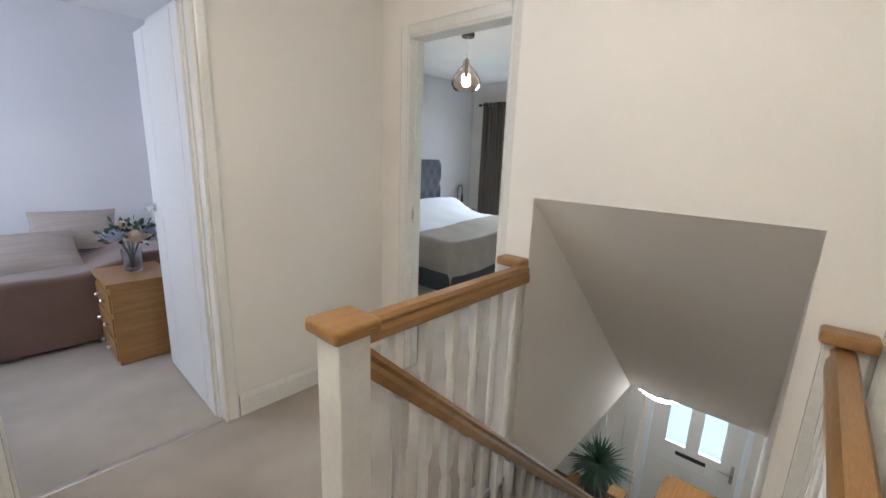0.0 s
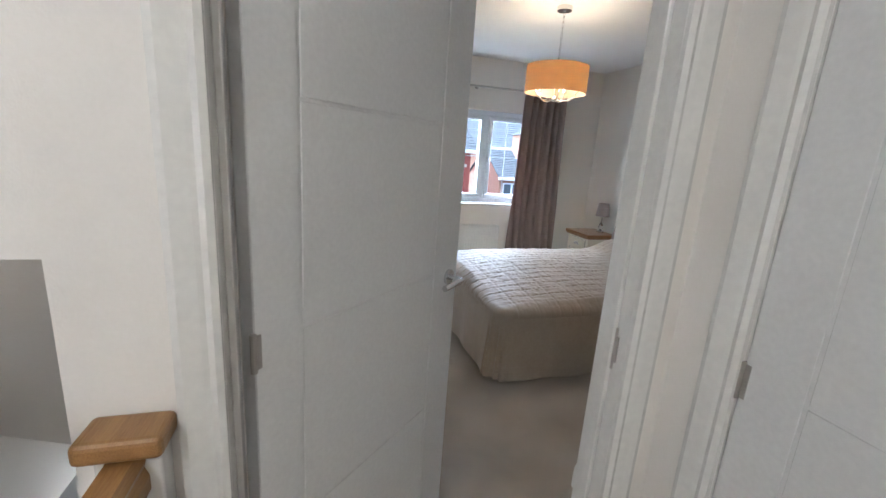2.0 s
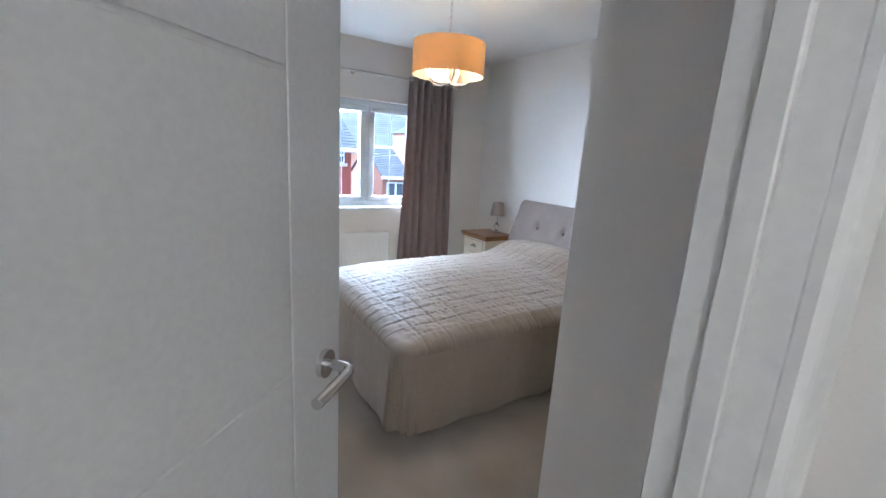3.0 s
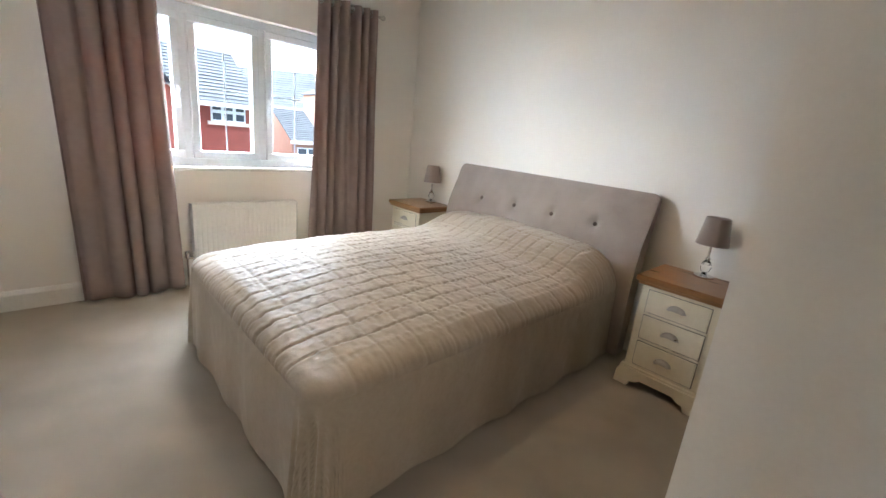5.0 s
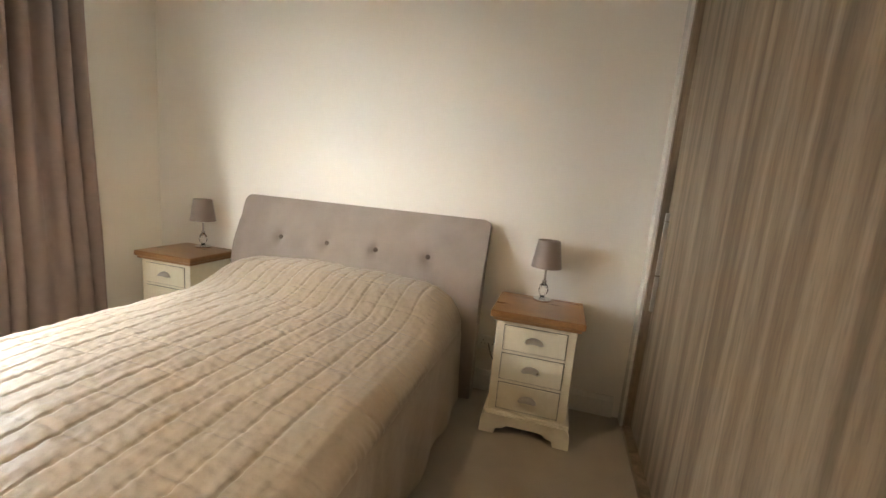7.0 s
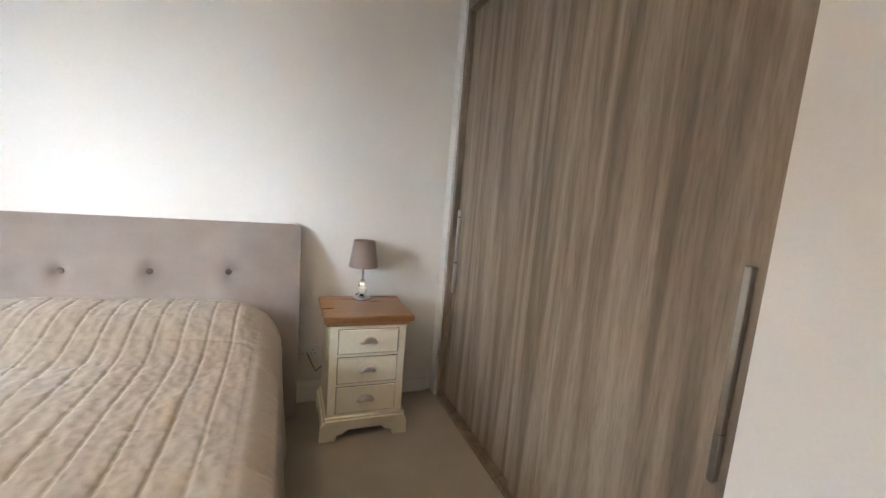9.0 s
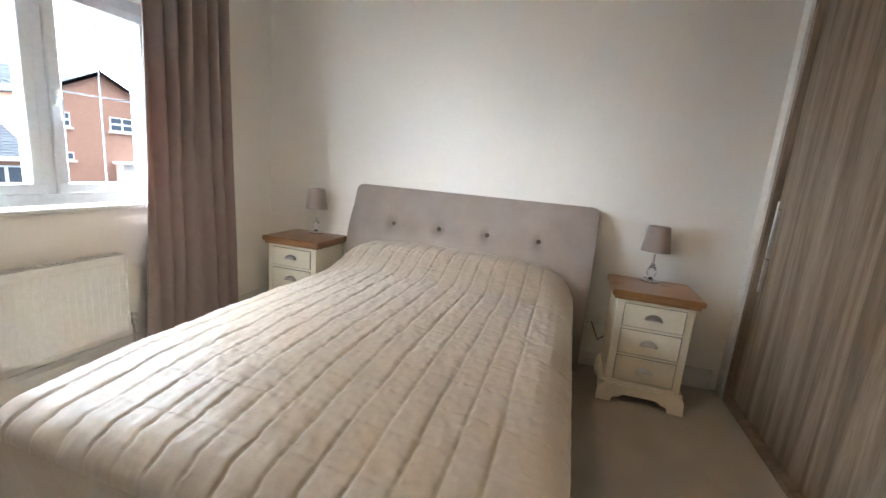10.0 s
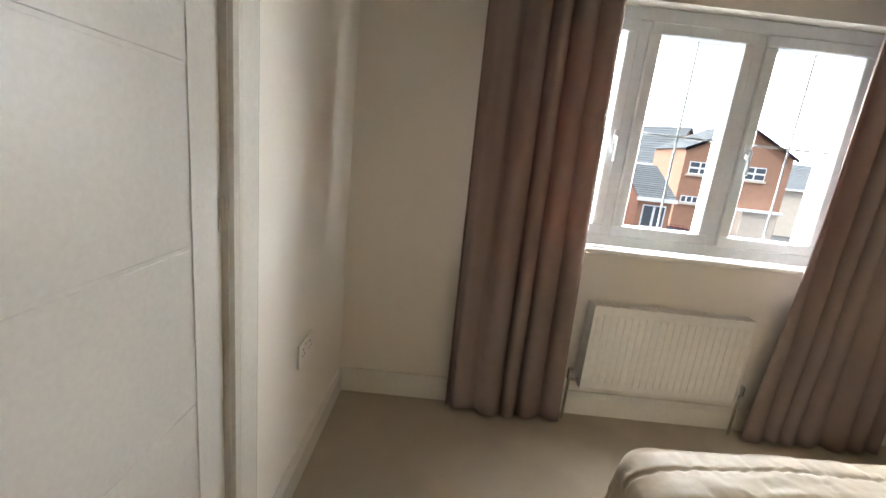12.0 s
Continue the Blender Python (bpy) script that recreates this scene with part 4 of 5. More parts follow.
for y in (Y0, Y1):
    bm = B()
    box(bm, 5.798, 5.882, y - 0.003, y + 0.003, Z0 + 0.01, Z1, 0.001)
    part("side_panel", bm, RADW, rad)
for y, s in ((Y0, -1), (Y1, 1)):
    bm = B()
    tube(bm, [(5.84, y, Z0 + 0.035), (5.84, y + s * 0.045, Z0 + 0.035)], 0.010, 12)
    tube(bm, [(5.84, y + s * 0.045, 0.0), (5.84, y + s * 0.045, Z0 + 0.04)], 0.0075, 12)
    lathe(bm, [(0.012, 0), (0.017, 0.006), (0.017, 0.045), (0.012, 0.055)], pose(5.84, y + s * 0.045, Z0 + 0.035), 16)
    part("valve", bm, CHROME, rad, "chrome radiator valve", True)
for y in (-1.98, -1.48):
    bm = B()
    box(bm, 5.876, 5.899, y - 0.015, y + 0.015, 0.25, 0.58)
    part("wall_bracket", bm, RADW, rad)

# ceiling pendant with a drum shade
pend = thing("pendant_light", "lit ceiling pendant with a beige drum shade and curved metal arms", "pendant light", at=(4.17, -1.71, 0))
bm = B()
lathe(bm, [(0.05, CZ - 0.028), (0.052, CZ - 0.010), (0.052, CZ)], seg=24)
part("ceiling_rose", bm, CHROME, pend, smooth=True)
for i in range(9):
    bm = B()
    z = CZ - 0.028 - 0.035 * i - 0.018
    pts = [(0.008 * math.cos(a) if i % 2 else 0, 0 if i % 2 else 0.008 * math.cos(a), z + 0.02 * math.sin(a)) for a in [2 * math.pi * k / 12 for k in range(13)]]
    tube(bm, pts, 0.0018, 6)
    part("chain_link", bm, CHROME, pend)
bm = B()
prof = [(0.216, 1.882), (0.216, 2.066), (0.214, 2.066), (0.214, 1.882)]
rings = [[bm.verts.new((r * math.cos(2 * math.pi * i / 56), r * math.sin(2 * math.pi * i / 56), z)) for i in range(56)] for r, z in prof]
for q in range(4):
    for i in range(56):
        bm.faces.new((rings[q][i], rings[q][(i + 1) % 56], rings[(q + 1) % 4][(i + 1) % 56], rings[(q + 1) % 4][i]))
part("shade", bm, PENDCLOTH, pend, "beige linen drum shade", True)
bm = B()
tube(bm, [(0, 0, 2.125), (0, 0, 1.850)], 0.007, 10)
bmesh.ops.create_uvsphere(bm, u_segments=12, v_segments=8, radius=0.02, matrix=pose(0, 0, 1.845))
part("stem", bm, CHROME, pend, smooth=True)
for k in range(5):
    a = 2 * math.pi * k / 5 + 0.3
    bm = B()
    tube(bm, [(math.cos(a) * r, math.sin(a) * r, z) for r, z in ((0.01, 1.845), (0.05, 1.832), (0.10, 1.838), (0.14, 1.865), (0.158, 1.900), (0.16, 1.915))], 0.005, 8)
    lathe(bm, [(0.018, 1.910), (0.02, 1.916), (0.012, 1.919), (0.011, 1.960)], pose(math.cos(a) * 0.16, math.sin(a) * 0.16, 0), 12)
    part("arm", bm, CHROME, pend, "curved chrome arm", True)
    bm = B()
    lathe(bm, [(0.008, 1.960), (0.017, 1.980), (0.016, 2.005), (0.004, 2.035)], pose(math.cos(a) * 0.16, math.sin(a) * 0.16, 0), 12)
    part("bulb", bm, BULB, pend, "lit candle bulb", True)

# fitted wardrobe
wd = thing("sliding_wardrobe", "fitted wardrobe with grey oak sliding doors and long metal handles", "wardrobe")
for nm, y0, y1, x0, x1 in (("door_panel", -3.195, -2.32, 2.565, 2.588), ("door_panel", -2.34, -1.48, 2.592, 2.615)):
    bm = B()
    box(bm, x0, x1, y0, y1, 0.035, 2.26, 0.002)
    dp = part(nm, bm, WARDW, wd, "grey oak laminate sliding door")
    hy = y0 + 0.035 if y0 < -3 else y1 - 0.045
    bm = B()
    box(bm, x1, x1 + 0.018, hy - 0.008, hy + 0.008, 0.68, 1.17, 0.002)
    part("handle", bm, NICKEL, dp, "long brushed metal pull")
for r, nm in (((1.96, 2.62, -3.235, -3.200, 0, CZ - 0.02), "side_panel"), ((2.54, 2.63, -3.20, -1.477, 2.255, CZ - 0.001), "fascia"), ((2.53, 2.63, -3.20, -1.477, 0.001, 0.03), "bottom_track")):
    bm = B()
    box(bm, *r, 0.002)
    part(nm, bm, WARDD, wd)
bm = B()
box(bm, 1.952, 1.97, -3.20, -1.477, 0.03, CZ - 0.001)
part("back_panel", bm, WARDD, wd)
bm = B()
box(bm, 2.57, 2.634, -3.319, -3.238, 0, CZ - 0.001, 0.002)
tagged(part("trim_wardrobe", bm, GLOSS), "white painted filler strip beside the wardrobe", "trim", kind="structure")


def socket(x, y, z, m):
    t = thing("wall_socket", "white double electric socket on the wall", "socket")
    t.matrix_world = m
    bm = B()
    box(bm, -0.073, 0.073, 0, 0.009, -0.043, 0.043, 0.004, 2)
    part("plate", bm, PLAST, t)
    for s in (-1, 1):
        # the plate is uncut: small dark blocks stand for the shaded pin holes
        bm = B()
        for dx, dz, w, h in ((0, 0.014, 0.004, 0.008), (-0.011, -0.006, 0.007, 0.004), (0.011, -0.006, 0.007, 0.004)):
            box(bm, s * 0.034 + dx - w / 2, s * 0.034 + dx + w / 2, 0.0085, 0.0098, dz - h / 2, dz + h / 2)
        part("pin_hole_shade", bm, DARKM, t)
        bm = B()
        box(bm, s * 0.012 - 0.006, s * 0.012 + 0.006, 0.009, 0.0125, 0.022, 0.034, 0.001)
        part("switch", bm, PLAST, t)
    return t


socket(0, 0, 0, pose(5.34, -0.185, 0.50, 0, 0, 180))
socket(0, 0, 0, pose(3.40, -3.32, 0.30, 0, 0, 0))
bm = B()
tube(bm, [(3.40, -3.305, 0.30), (3.39, -3.275, 0.285), (3.375, -3.265, 0.25), (3.35, -3.275, 0.20), (3.30, -3.285, 0.24), (3.25, -3.295, 0.30), (3.17, -3.30, 0.45), (3.14, -3.298, 0.645), (3.13, -3.27, 0.646), (3.125, -3.25, 0.646)], 0.0035, 6)
tagged(part("lamp_cable", bm, CABLE), "thin black lamp cable behind the bedside cabinet", "cable")

# ---------------------------------------------------------------- second bedroom, seen through its doorway
b2 = thing("grey_bed", "double bed with a slate blue tufted headboard and white bedding", "bed")
bm = B()
box(bm, 3.48, 5.02, 2.80, 4.43, 0.04, 0.33, 0.02, 2)
part("base", bm, BLACKB, b2, "black upholstered bed base")
bm = B()
box(bm, 3.48, 5.03, 2.82, 4.43, 0.33, 0.58, 0.06, 4)
part("mattress", bm, WHITEC, b2)
bm = B()
nxh, nzh = 44, 26
gv = []
for j in range(nzh + 1):
    row = []
    for i in range(nxh + 1):
        x, z = 3.50 + 1.55 * i / nxh, 0.35 + 0.95 * j / nzh
        u, w = (x - 3.5) / 0.155, (z - 0.35) / 0.158
        dm = min(math.hypot((u - k - (0.5 if r % 2 else 0)) * 0.155, (w - r) * 0.158) for k in range(-1, 11) for r in range(0, 7) if abs(u - k) < 1.6 and abs(w - r) < 1.6)
        row.append(bm.verts.new((x, 4.45 - 0.05 * min(1, dm / 0.07) ** 0.5 + 0.01, z)))
    gv.append(row)
for j in range(nzh):
    for i in range(nxh):
        bm.faces.new((gv[j][i], gv[j][i + 1], gv[j + 1][i + 1], gv[j + 1][i]))
box(bm, 3.49, 5.06, 4.46, 4.54, 0.05, 1.315, 0.012, 2)
part("headboard", bm, NAVY, b2, "deep-buttoned slate blue headboard", True)


def cover(name, x0, x1, y0, y1, top, drop, mat, label, seed, lift=None):
    xs, ys = np.linspace(x0 - drop, x1 + drop, 56), np.linspace(y0 - drop, y1, 56)
    verts = []
    for y in ys:
        for x in xs:
            dx, dy = max(x0 - x, 0, x - x1), max(y0 - y, 0)
            d = math.hypot(dx, dy)
            cx, cy = min(max(x, x0), x1), max(y, y0)
            ux, uy = ((x - cx) / d, (y - cy) / d) if d else (0, 0)
            z = top + (lift(x, y) if lift else 0) + 0.012 * noise.noise(Vector((x * 5, y * 5, seed)))
            out = min(d, 0.035) + 0.014 * noise.noise(Vector((x * 8, y * 8, seed + 4))) * min(1, d * 8)
            verts.append((cx + ux * out, cy + uy * out, z - max(0, d - 0.03)))
    n = len(xs)
    me = bpy.data.meshes.new(name)
    me.from_pydata(verts, [], [(j * n + i, j * n + i + 1, (j + 1) * n + i + 1, (j + 1) * n + i) for j in range(n - 1) for i in range(n - 1)])
    me.materials.append(mat)
    me.shade_smooth()
    return tagged(new(name, me), label, "bedding")


cover("duvet", 3.46, 5.05, 2.80, 4.38, 0.605, 0.16, WHITEC, "rumpled white duvet on the grey bed", 2,
      lambda x, y: 0.17 * math.exp(-((y - 4.2) / 0.30) ** 2) + 0.03 * math.sin(3 * x))
cover("bed_throw", 3.445, 5.065, 2.78, 3.35, 0.618, 0.38, THROW, "grey brown throw over the foot of the bed", 7, lambda x, y: 0.03 * math.sin(3 * x))
t = thing("black_side_table", "small black bedside table in the corner", "bedside table")
bm = B()
box(bm, 5.15, 5.55, 4.10, 4.45, 0.57, 0.60, 0.004)
part("tabletop", bm, DARKM, t)
for x in (5.17, 5.53):
    for y in (4.12, 4.43):
        bm = B()
        box(bm, x - 0.012, x + 0.012, y - 0.012, y + 0.012, 0, 0.57)
        part("leg", bm, DARKM, t)
t = thing("hoop_lamp", "black metal hoop table lamp with a hanging bulb", "table lamp", at=(5.27, 4.22, 0.60))
bm = B()
lathe(bm, [(0.06, 0), (0.06, 0.012), (0.02, 0.016)], seg=20)
part("base", bm, DARKM, t)
bm = B()
tube(bm, [(-0.05, 0, 0.01), (-0.05, 0, 0.30), (-0.035, 0, 0.345), (0.0, 0, 0.36), (0.035, 0, 0.345), (0.05, 0, 0.30), (0.05, 0, 0.22)], 0.008, 8)
part("hoop", bm, DARKM, t)
bm = B()
lathe(bm, [(0.014, 0.22), (0.02, 0.18), (0.02, 0.13), (0.012, 0.11)], pose(0.05, 0, 0), 12)
part("lamp_holder", bm, DARKM, t)
curtain("curtain", 3.78, 4.27, 3.82, 4.25, 14, "dark grey brown curtain beside the second bedroom window", SLATE_DRAPE)
pole = thing("curtain_pole", "dark curtain pole over the second bedroom window", "curtain pole")
bm = B()
tube(bm, [(5.80, 1.95, 2.135), (5.80, 4.32, 2.135)], 0.011, 12)
part("pole", bm, DARKM, pole)
bm = B()
bmesh.ops.create_uvsphere(bm, u_segments=12, v_segments=8, radius=0.022, matrix=pose(5.80, 4.34, 2.135))
part("finial", bm, DARKM, pole)
bm = B()
tube(bm, [(5.80, 4.29, 2.135), (5.899, 4.29, 2.135)], 0.007, 8)
part("bracket", bm, DARKM, pole)

pg = thing("glass_pendant", "lit bell-shaped glass pendant on a cord", "pendant light", at=(3.62, 2.84, 0))
bm = B()
lathe(bm, [(0.055, CZ - 0.035), (0.058, CZ - 0.01), (0.058, CZ)], seg=24)
part("ceiling_rose", bm, TERRA, pg)
bm = B()
tube(bm, [(0, 0, CZ - 0.03), (0, 0, 2.225)], 0.003, 6)
part("cord", bm, PLAST, pg)
bm = B()
outer = [(0.03, 2.225), (0.032, 2.19), (0.06, 2.16), (0.10, 2.11), (0.128, 2.06), (0.132, 2.02), (0.115, 1.985), (0.10, 1.972)]
lathe_pts = outer + [(r - 0.004, z) for r, z in reversed(outer)]
rings = [[bm.verts.new((r * math.cos(2 * math.pi * i / 36), r * math.sin(2 * math.pi * i / 36), z)) for i in range(36)] for r, z in lathe_pts]
for q in range(len(rings)):
    for i in range(36):
        bm.faces.new((rings[q][i], rings[q][(i + 1) % 36], rings[(q + 1) % len(rings)][(i + 1) % 36], rings[(q + 1) % len(rings)][i]))
o = part("shade", bm, clear("amber_tinted_glass", (1.0, 0.88, 0.78), 0.05, 1.12), pg, "amber tinted glass shade", True)
o.visible_shadow = False
bm = B()
bmesh.ops.create_uvsphere(bm, u_segments=16, v_segments=12, radius=0.042, matrix=pose(0, 0, 2.04))
part("bulb", bm, BULB2, pg, "lit round bulb", True)
bm = B()
lathe(bm, [(0.02, 2.08), (0.02, 2.23), (0.012, 2.24)], seg=14)
part("lamp_holder", bm, NICKEL, pg)

# ---------------------------------------------------------------- third bedroom, seen through its open door
b3 = thing("day_bed", "single bed under a mauve brown blanket along the wall", "bed")
bm = B()
box(bm, -0.75, 1.45, 3.88, 4.86, 0.02, 0.30, 0.02, 2)
part("base", bm, BROWNB, b3)
bm = B()
box(bm, -0.75, 1.45, 3.90, 4.86, 0.30, 0.50, 0.05, 3)
part("mattress", bm, WHITEC, b3)
cover("brown_blanket", -0.75, 1.43, 3.90, 4.88, 0.525, 0.50, BROWNB, "mauve brown blanket hanging over the side of the bed", 11,
      lambda x, y: 0.10 * max(0.0, min(1.0, (x - 0.95) / 0.3)))


def cushion(m, w, h, d, label, mat):
    bm = B()
    n = 18
    sheets = []
    for s in (1, -1):
        rows = []
        for j in range(n + 1):
            row = []
            for i in range(n + 1):
                u, v = 2 * i / n - 1, 2 * j / n - 1
                puff = d / 2 * (1 - abs(u) ** 2.6) ** 0.6 * (1 - abs(v) ** 2.6) ** 0.6
                row.append(bm.verts.new((u * w / 2 * (1 - 0.07 * (1 - v * v)), s * puff, v * h / 2 * (1 - 0.07 * (1 - u * u)))))
            rows.append(row)
        for j in range(n):
            for i in range(n):
                f = (rows[j][i], rows[j][i + 1], rows[j + 1][i + 1], rows[j + 1][i])
                bm.faces.new(f if s < 0 else tuple(reversed(f)))
    bmesh.ops.remove_doubles(bm, verts=bm.verts[:], dist=0.0005)
    ob = tagged(part("cushion", bm, mat, smooth=True), label, "cushion")
    ob.matrix_world = m
    return ob


cushion(pose(0.66, 4.30, 0.62, -62, 0, 0), 0.60, 0.46, 0.13, "taupe striped cushion lying on the brown blanket", CUSHM)
cushion(pose(0.98, 4.62, 0.70, -48, 0, -8), 0.55, 0.42, 0.13, "taupe striped cushion leaning at the wall", CUSHM)
ok = thing("oak_chest", "small oak bedside chest with drawers and knobs", "bedside cabinet", at=(1.135, 3.655, 0))
bm = B()
box(bm, -0.165, 0.17, -0.26, 0.19, 0.0, 0.52, 0.003)
part("body", bm, OAK, ok)
bm = B()
box(bm, -0.185, 0.185, -0.27, 0.20, 0.52, 0.548, 0.004, 2)
part("top", bm, OAK, ok)
for z in (0.09, 0.25, 0.41):
    bm = B()
    box(bm, -0.176, -0.165, -0.24, 0.17, z - 0.065, z + 0.065, 0.003)
    dr = part("drawer_front", bm, OAK, ok)
    for y in (-0.12, 0.05):
        bm = B()
        bmesh.ops.create_uvsphere(bm, u_segments=10, v_segments=8, radius=0.015, matrix=pose(-0.192, y, z))
        part("knob", bm, NICKEL, dr)
fl = thing("flower_vase", "glass vase of cream and pale blue artificial roses", "vase of flowers", at=(1.15, 3.66, 0.548))
bm = B()
lathe(bm, [(0.045, 0), (0.052, 0.01), (0.058, 0.15), (0.053, 0.15), (0.048, 0.02), (0.01, 0.018)], seg=24)
part("vase", bm, VASE, fl, "smoked glass vase", True)
rnd = random.Random(5)


def rose(parent, c, r, mat):
    bm = B()
    for k in range(22):
        a, lay = k * 2.4, k / 22
        rr = r * (0.25 + 0.75 * lay)
        d = Vector((math.cos(a), math.sin(a), 0.0))
        up = Vector((0, 0, 1))
        side = up.cross(d)
        pts = []
        for u in (-1, 0, 1):
            col = []
            for v in (0, 0.5, 1.0):
                col.append(bm.verts.new(Vector(c) + d * rr * (0.4 + 0.55 * v * (0.5 + lay)) + side * u * rr * 0.55 * (0.5 + 0.5 * v) + up * r * (v * (1.0 - 0.55 * lay) - 0.2) - d * abs(u) * rr * 0.15))
            pts.append(col)
        for i in range(2):
            for j in range(2):
                bm.faces.new((pts[i][j], pts[i + 1][j], pts[i + 1][j + 1], pts[i][j + 1]))
    return part("rose", bm, mat, parent, smooth=True)


for c, r, mt in (((-0.09, -0.07, 0.245), 0.082, PETALB), ((0.01, -0.12, 0.235), 0.080, PETALC), ((0.11, -0.02, 0.25), 0.060, PETALB), ((-0.02, 0.05, 0.29), 0.060, PETALC)):
    rose(fl, c, r, mt)
bm = B()
for k in range(150):
    a, e = rnd.uniform(0, 6.28), rnd.uniform(0.0, 1.1)
    d = Vector((math.cos(a) * math.cos(e), math.sin(a) * math.cos(e), math.sin(e)))
    c = Vector((0, 0, 0.20)) + d * rnd.uniform(0.06, 0.17)
    s = Vector((rnd.uniform(-1, 1), rnd.uniform(-1, 1), rnd.uniform(-1, 1))).cross(d).normalized() * 0.014
    L = d * 0.045
    q = [bm.verts.new(p) for p in (c, c + L * 0.5 + s, c + L, c + L * 0.5 - s)]
    bm.faces.new(q)
for k in range(10):
    a = rnd.uniform(0, 6.28)
    tube(bm, [(0, 0, 0.02), (0.02 * math.cos(a), 0.02 * math.sin(a), 0.12), (0.07 * math.cos(a), 0.07 * math.sin(a), 0.24)], 0.003, 5)
part("foliage", bm, LEAFM, fl, "grey green leaves and stems")

# ---------------------------------------------------------------- hall at the foot of the stairs
fd = thing("front_door", "white panelled front door with two tall frosted panes", "door", kind="structure", at=(5.1, 0.79, -2.6))
bm = B()
for r in ((-0.41, 0.41, 0.02, 1.10), (-0.41, 0.41, 1.88, 2.02), (-0.41, -0.25, 1.10, 1.88), (0.25, 0.41, 1.10, 1.88), (-0.06, 0.06, 1.10, 1.88)):
    box(bm, -0.02, 0.03, *r)
part("leaf", bm, DOORW, fd)
for y in (-0.155, 0.155):
    bm = B()
    box(bm, 0.0, 0.01, y - 0.095, y + 0.095, 1.10, 1.88)
    o = part("pane", bm, clear("frosted_glass_" + ("a" if y < 0 else "b"), (0.72, 0.88, 0.95), 0.35, 1.2), fd, "tall frosted pane")
    o.visible_shadow = False
    for z0, z1 in ((0.18, 0.50), (0.56, 0.90)):
        bm = B()
        box(bm, -0.028, -0.02, y - 0.11, y + 0.11, z0, z1, 0.004)
        part("panel", bm, DOORW, fd)
bm = B()
box(bm, -0.030, -0.02, -0.14, 0.14, 0.985, 1.03, 0.004)
part("letter_plate", bm, DARKM, fd, "dark metal letter plate")
bm = B()
box(bm, -0.028, -0.02, -0.375, -0.345, 0.93, 1.13, 0.004)
tube(bm, [(-0.025, -0.36, 1.04), (-0.06, -0.36, 1.04), (-0.062, -0.30, 1.04), (-0.062, -0.25, 1.04)], 0.008, 8)
part("door_handle", bm, NICKEL, fd, "lever handle on a long plate")
bm = B()
for r in ((-0.46, -0.41, 0, 2.04), (0.41, 0.46, 0, 2.04), (-0.46, 0.46, 2.02, 2.045)):
    box(bm, -0.03, 0.06, *r, 0.003)
part("frame", bm, UPVC, fd)
doorcase_y("door_frame_hall", 1.9, -1, 3.9, 4.6, -0.6, 0.02, "white door frame in the hall").location = (0, 0, 0)
bm = B()
box(bm, 5.06, 5.1, 1.30, 1.46, -2.6, -0.35, 0.01)
box(bm, 5.07, 5.1, 1.66, 1.74, -2.6, -0.35, 0.01)
tagged(part("trim_hall", bm, GLOSS), "white painted boxed pipe beside the front door", "trim", kind="structure")
t = thing("light_switch", "white light switch beside the front door", "light switch")
bm = B()
box(bm, 5.09, 5.1, 0.20, 0.29, -1.62, -1.53, 0.003)
part("plate", bm, PLAST, t)
ch = thing("ceiling_chandelier", "lit round crystal bead ceiling light in the hall", "ceiling light", at=(4.05, 0.95, -0.352))
bm = B()
lathe(bm, [(0.20, -0.045), (0.21, -0.03), (0.21, 0)], seg=32)
part("plate", bm, CHROME, ch)
bm = B()
for k in range(150):
    r = 0.20 * math.sqrt((k + 0.5) / 150)
    a = k * 2.39996
    z = -0.05 - 0.09 * (1 - (r / 0.2) ** 2)
    bmesh.ops.create_icosphere(bm, subdivisions=1, radius=0.012, matrix=pose(r * math.cos(a), r * math.sin(a), z))
part("beads", bm, CHAND, ch, "glowing crystal beads")
cs = thing("console_table", "oak console table in the hall", "table", at=(3.85, 1.45, -2.6))
bm = B()
box(bm, -0.42, 0.42, -0.23, 0.23, 0.80, 0.83, 0.006, 2)
part("tabletop", bm, OAK, cs)
for sx in (-1, 1):
    for sy in (-1, 1):
        bm = B()
        box(bm, sx * 0.36 - 0.025, sx * 0.36 + 0.025, sy * 0.18 - 0.025, sy * 0.18 + 0.025, 0, 0.80, 0.003)
        part("leg", bm, OAK, cs)
pl = thing("spiky_plant", "dark green spiky artificial plant in a brown pot", "potted plant", at=(4.08, 1.38, -1.77))
bm = B()
lathe(bm, [(0.07, 0), (0.09, 0.02), (0.11, 0.15), (0.10, 0.15), (0.085, 0.12), (0.02, 0.12)], seg=20)
part("pot", bm, TERRA, pl, "brown stoneware pot", True)
bm = B()
tube(bm, [(0, 0, 0.1), (0.01, 0, 0.22), (0, 0.01, 0.34)], 0.02, 8)
part("trunk", bm, TERRA, pl)
rnd = random.Random(9)
bm = B()
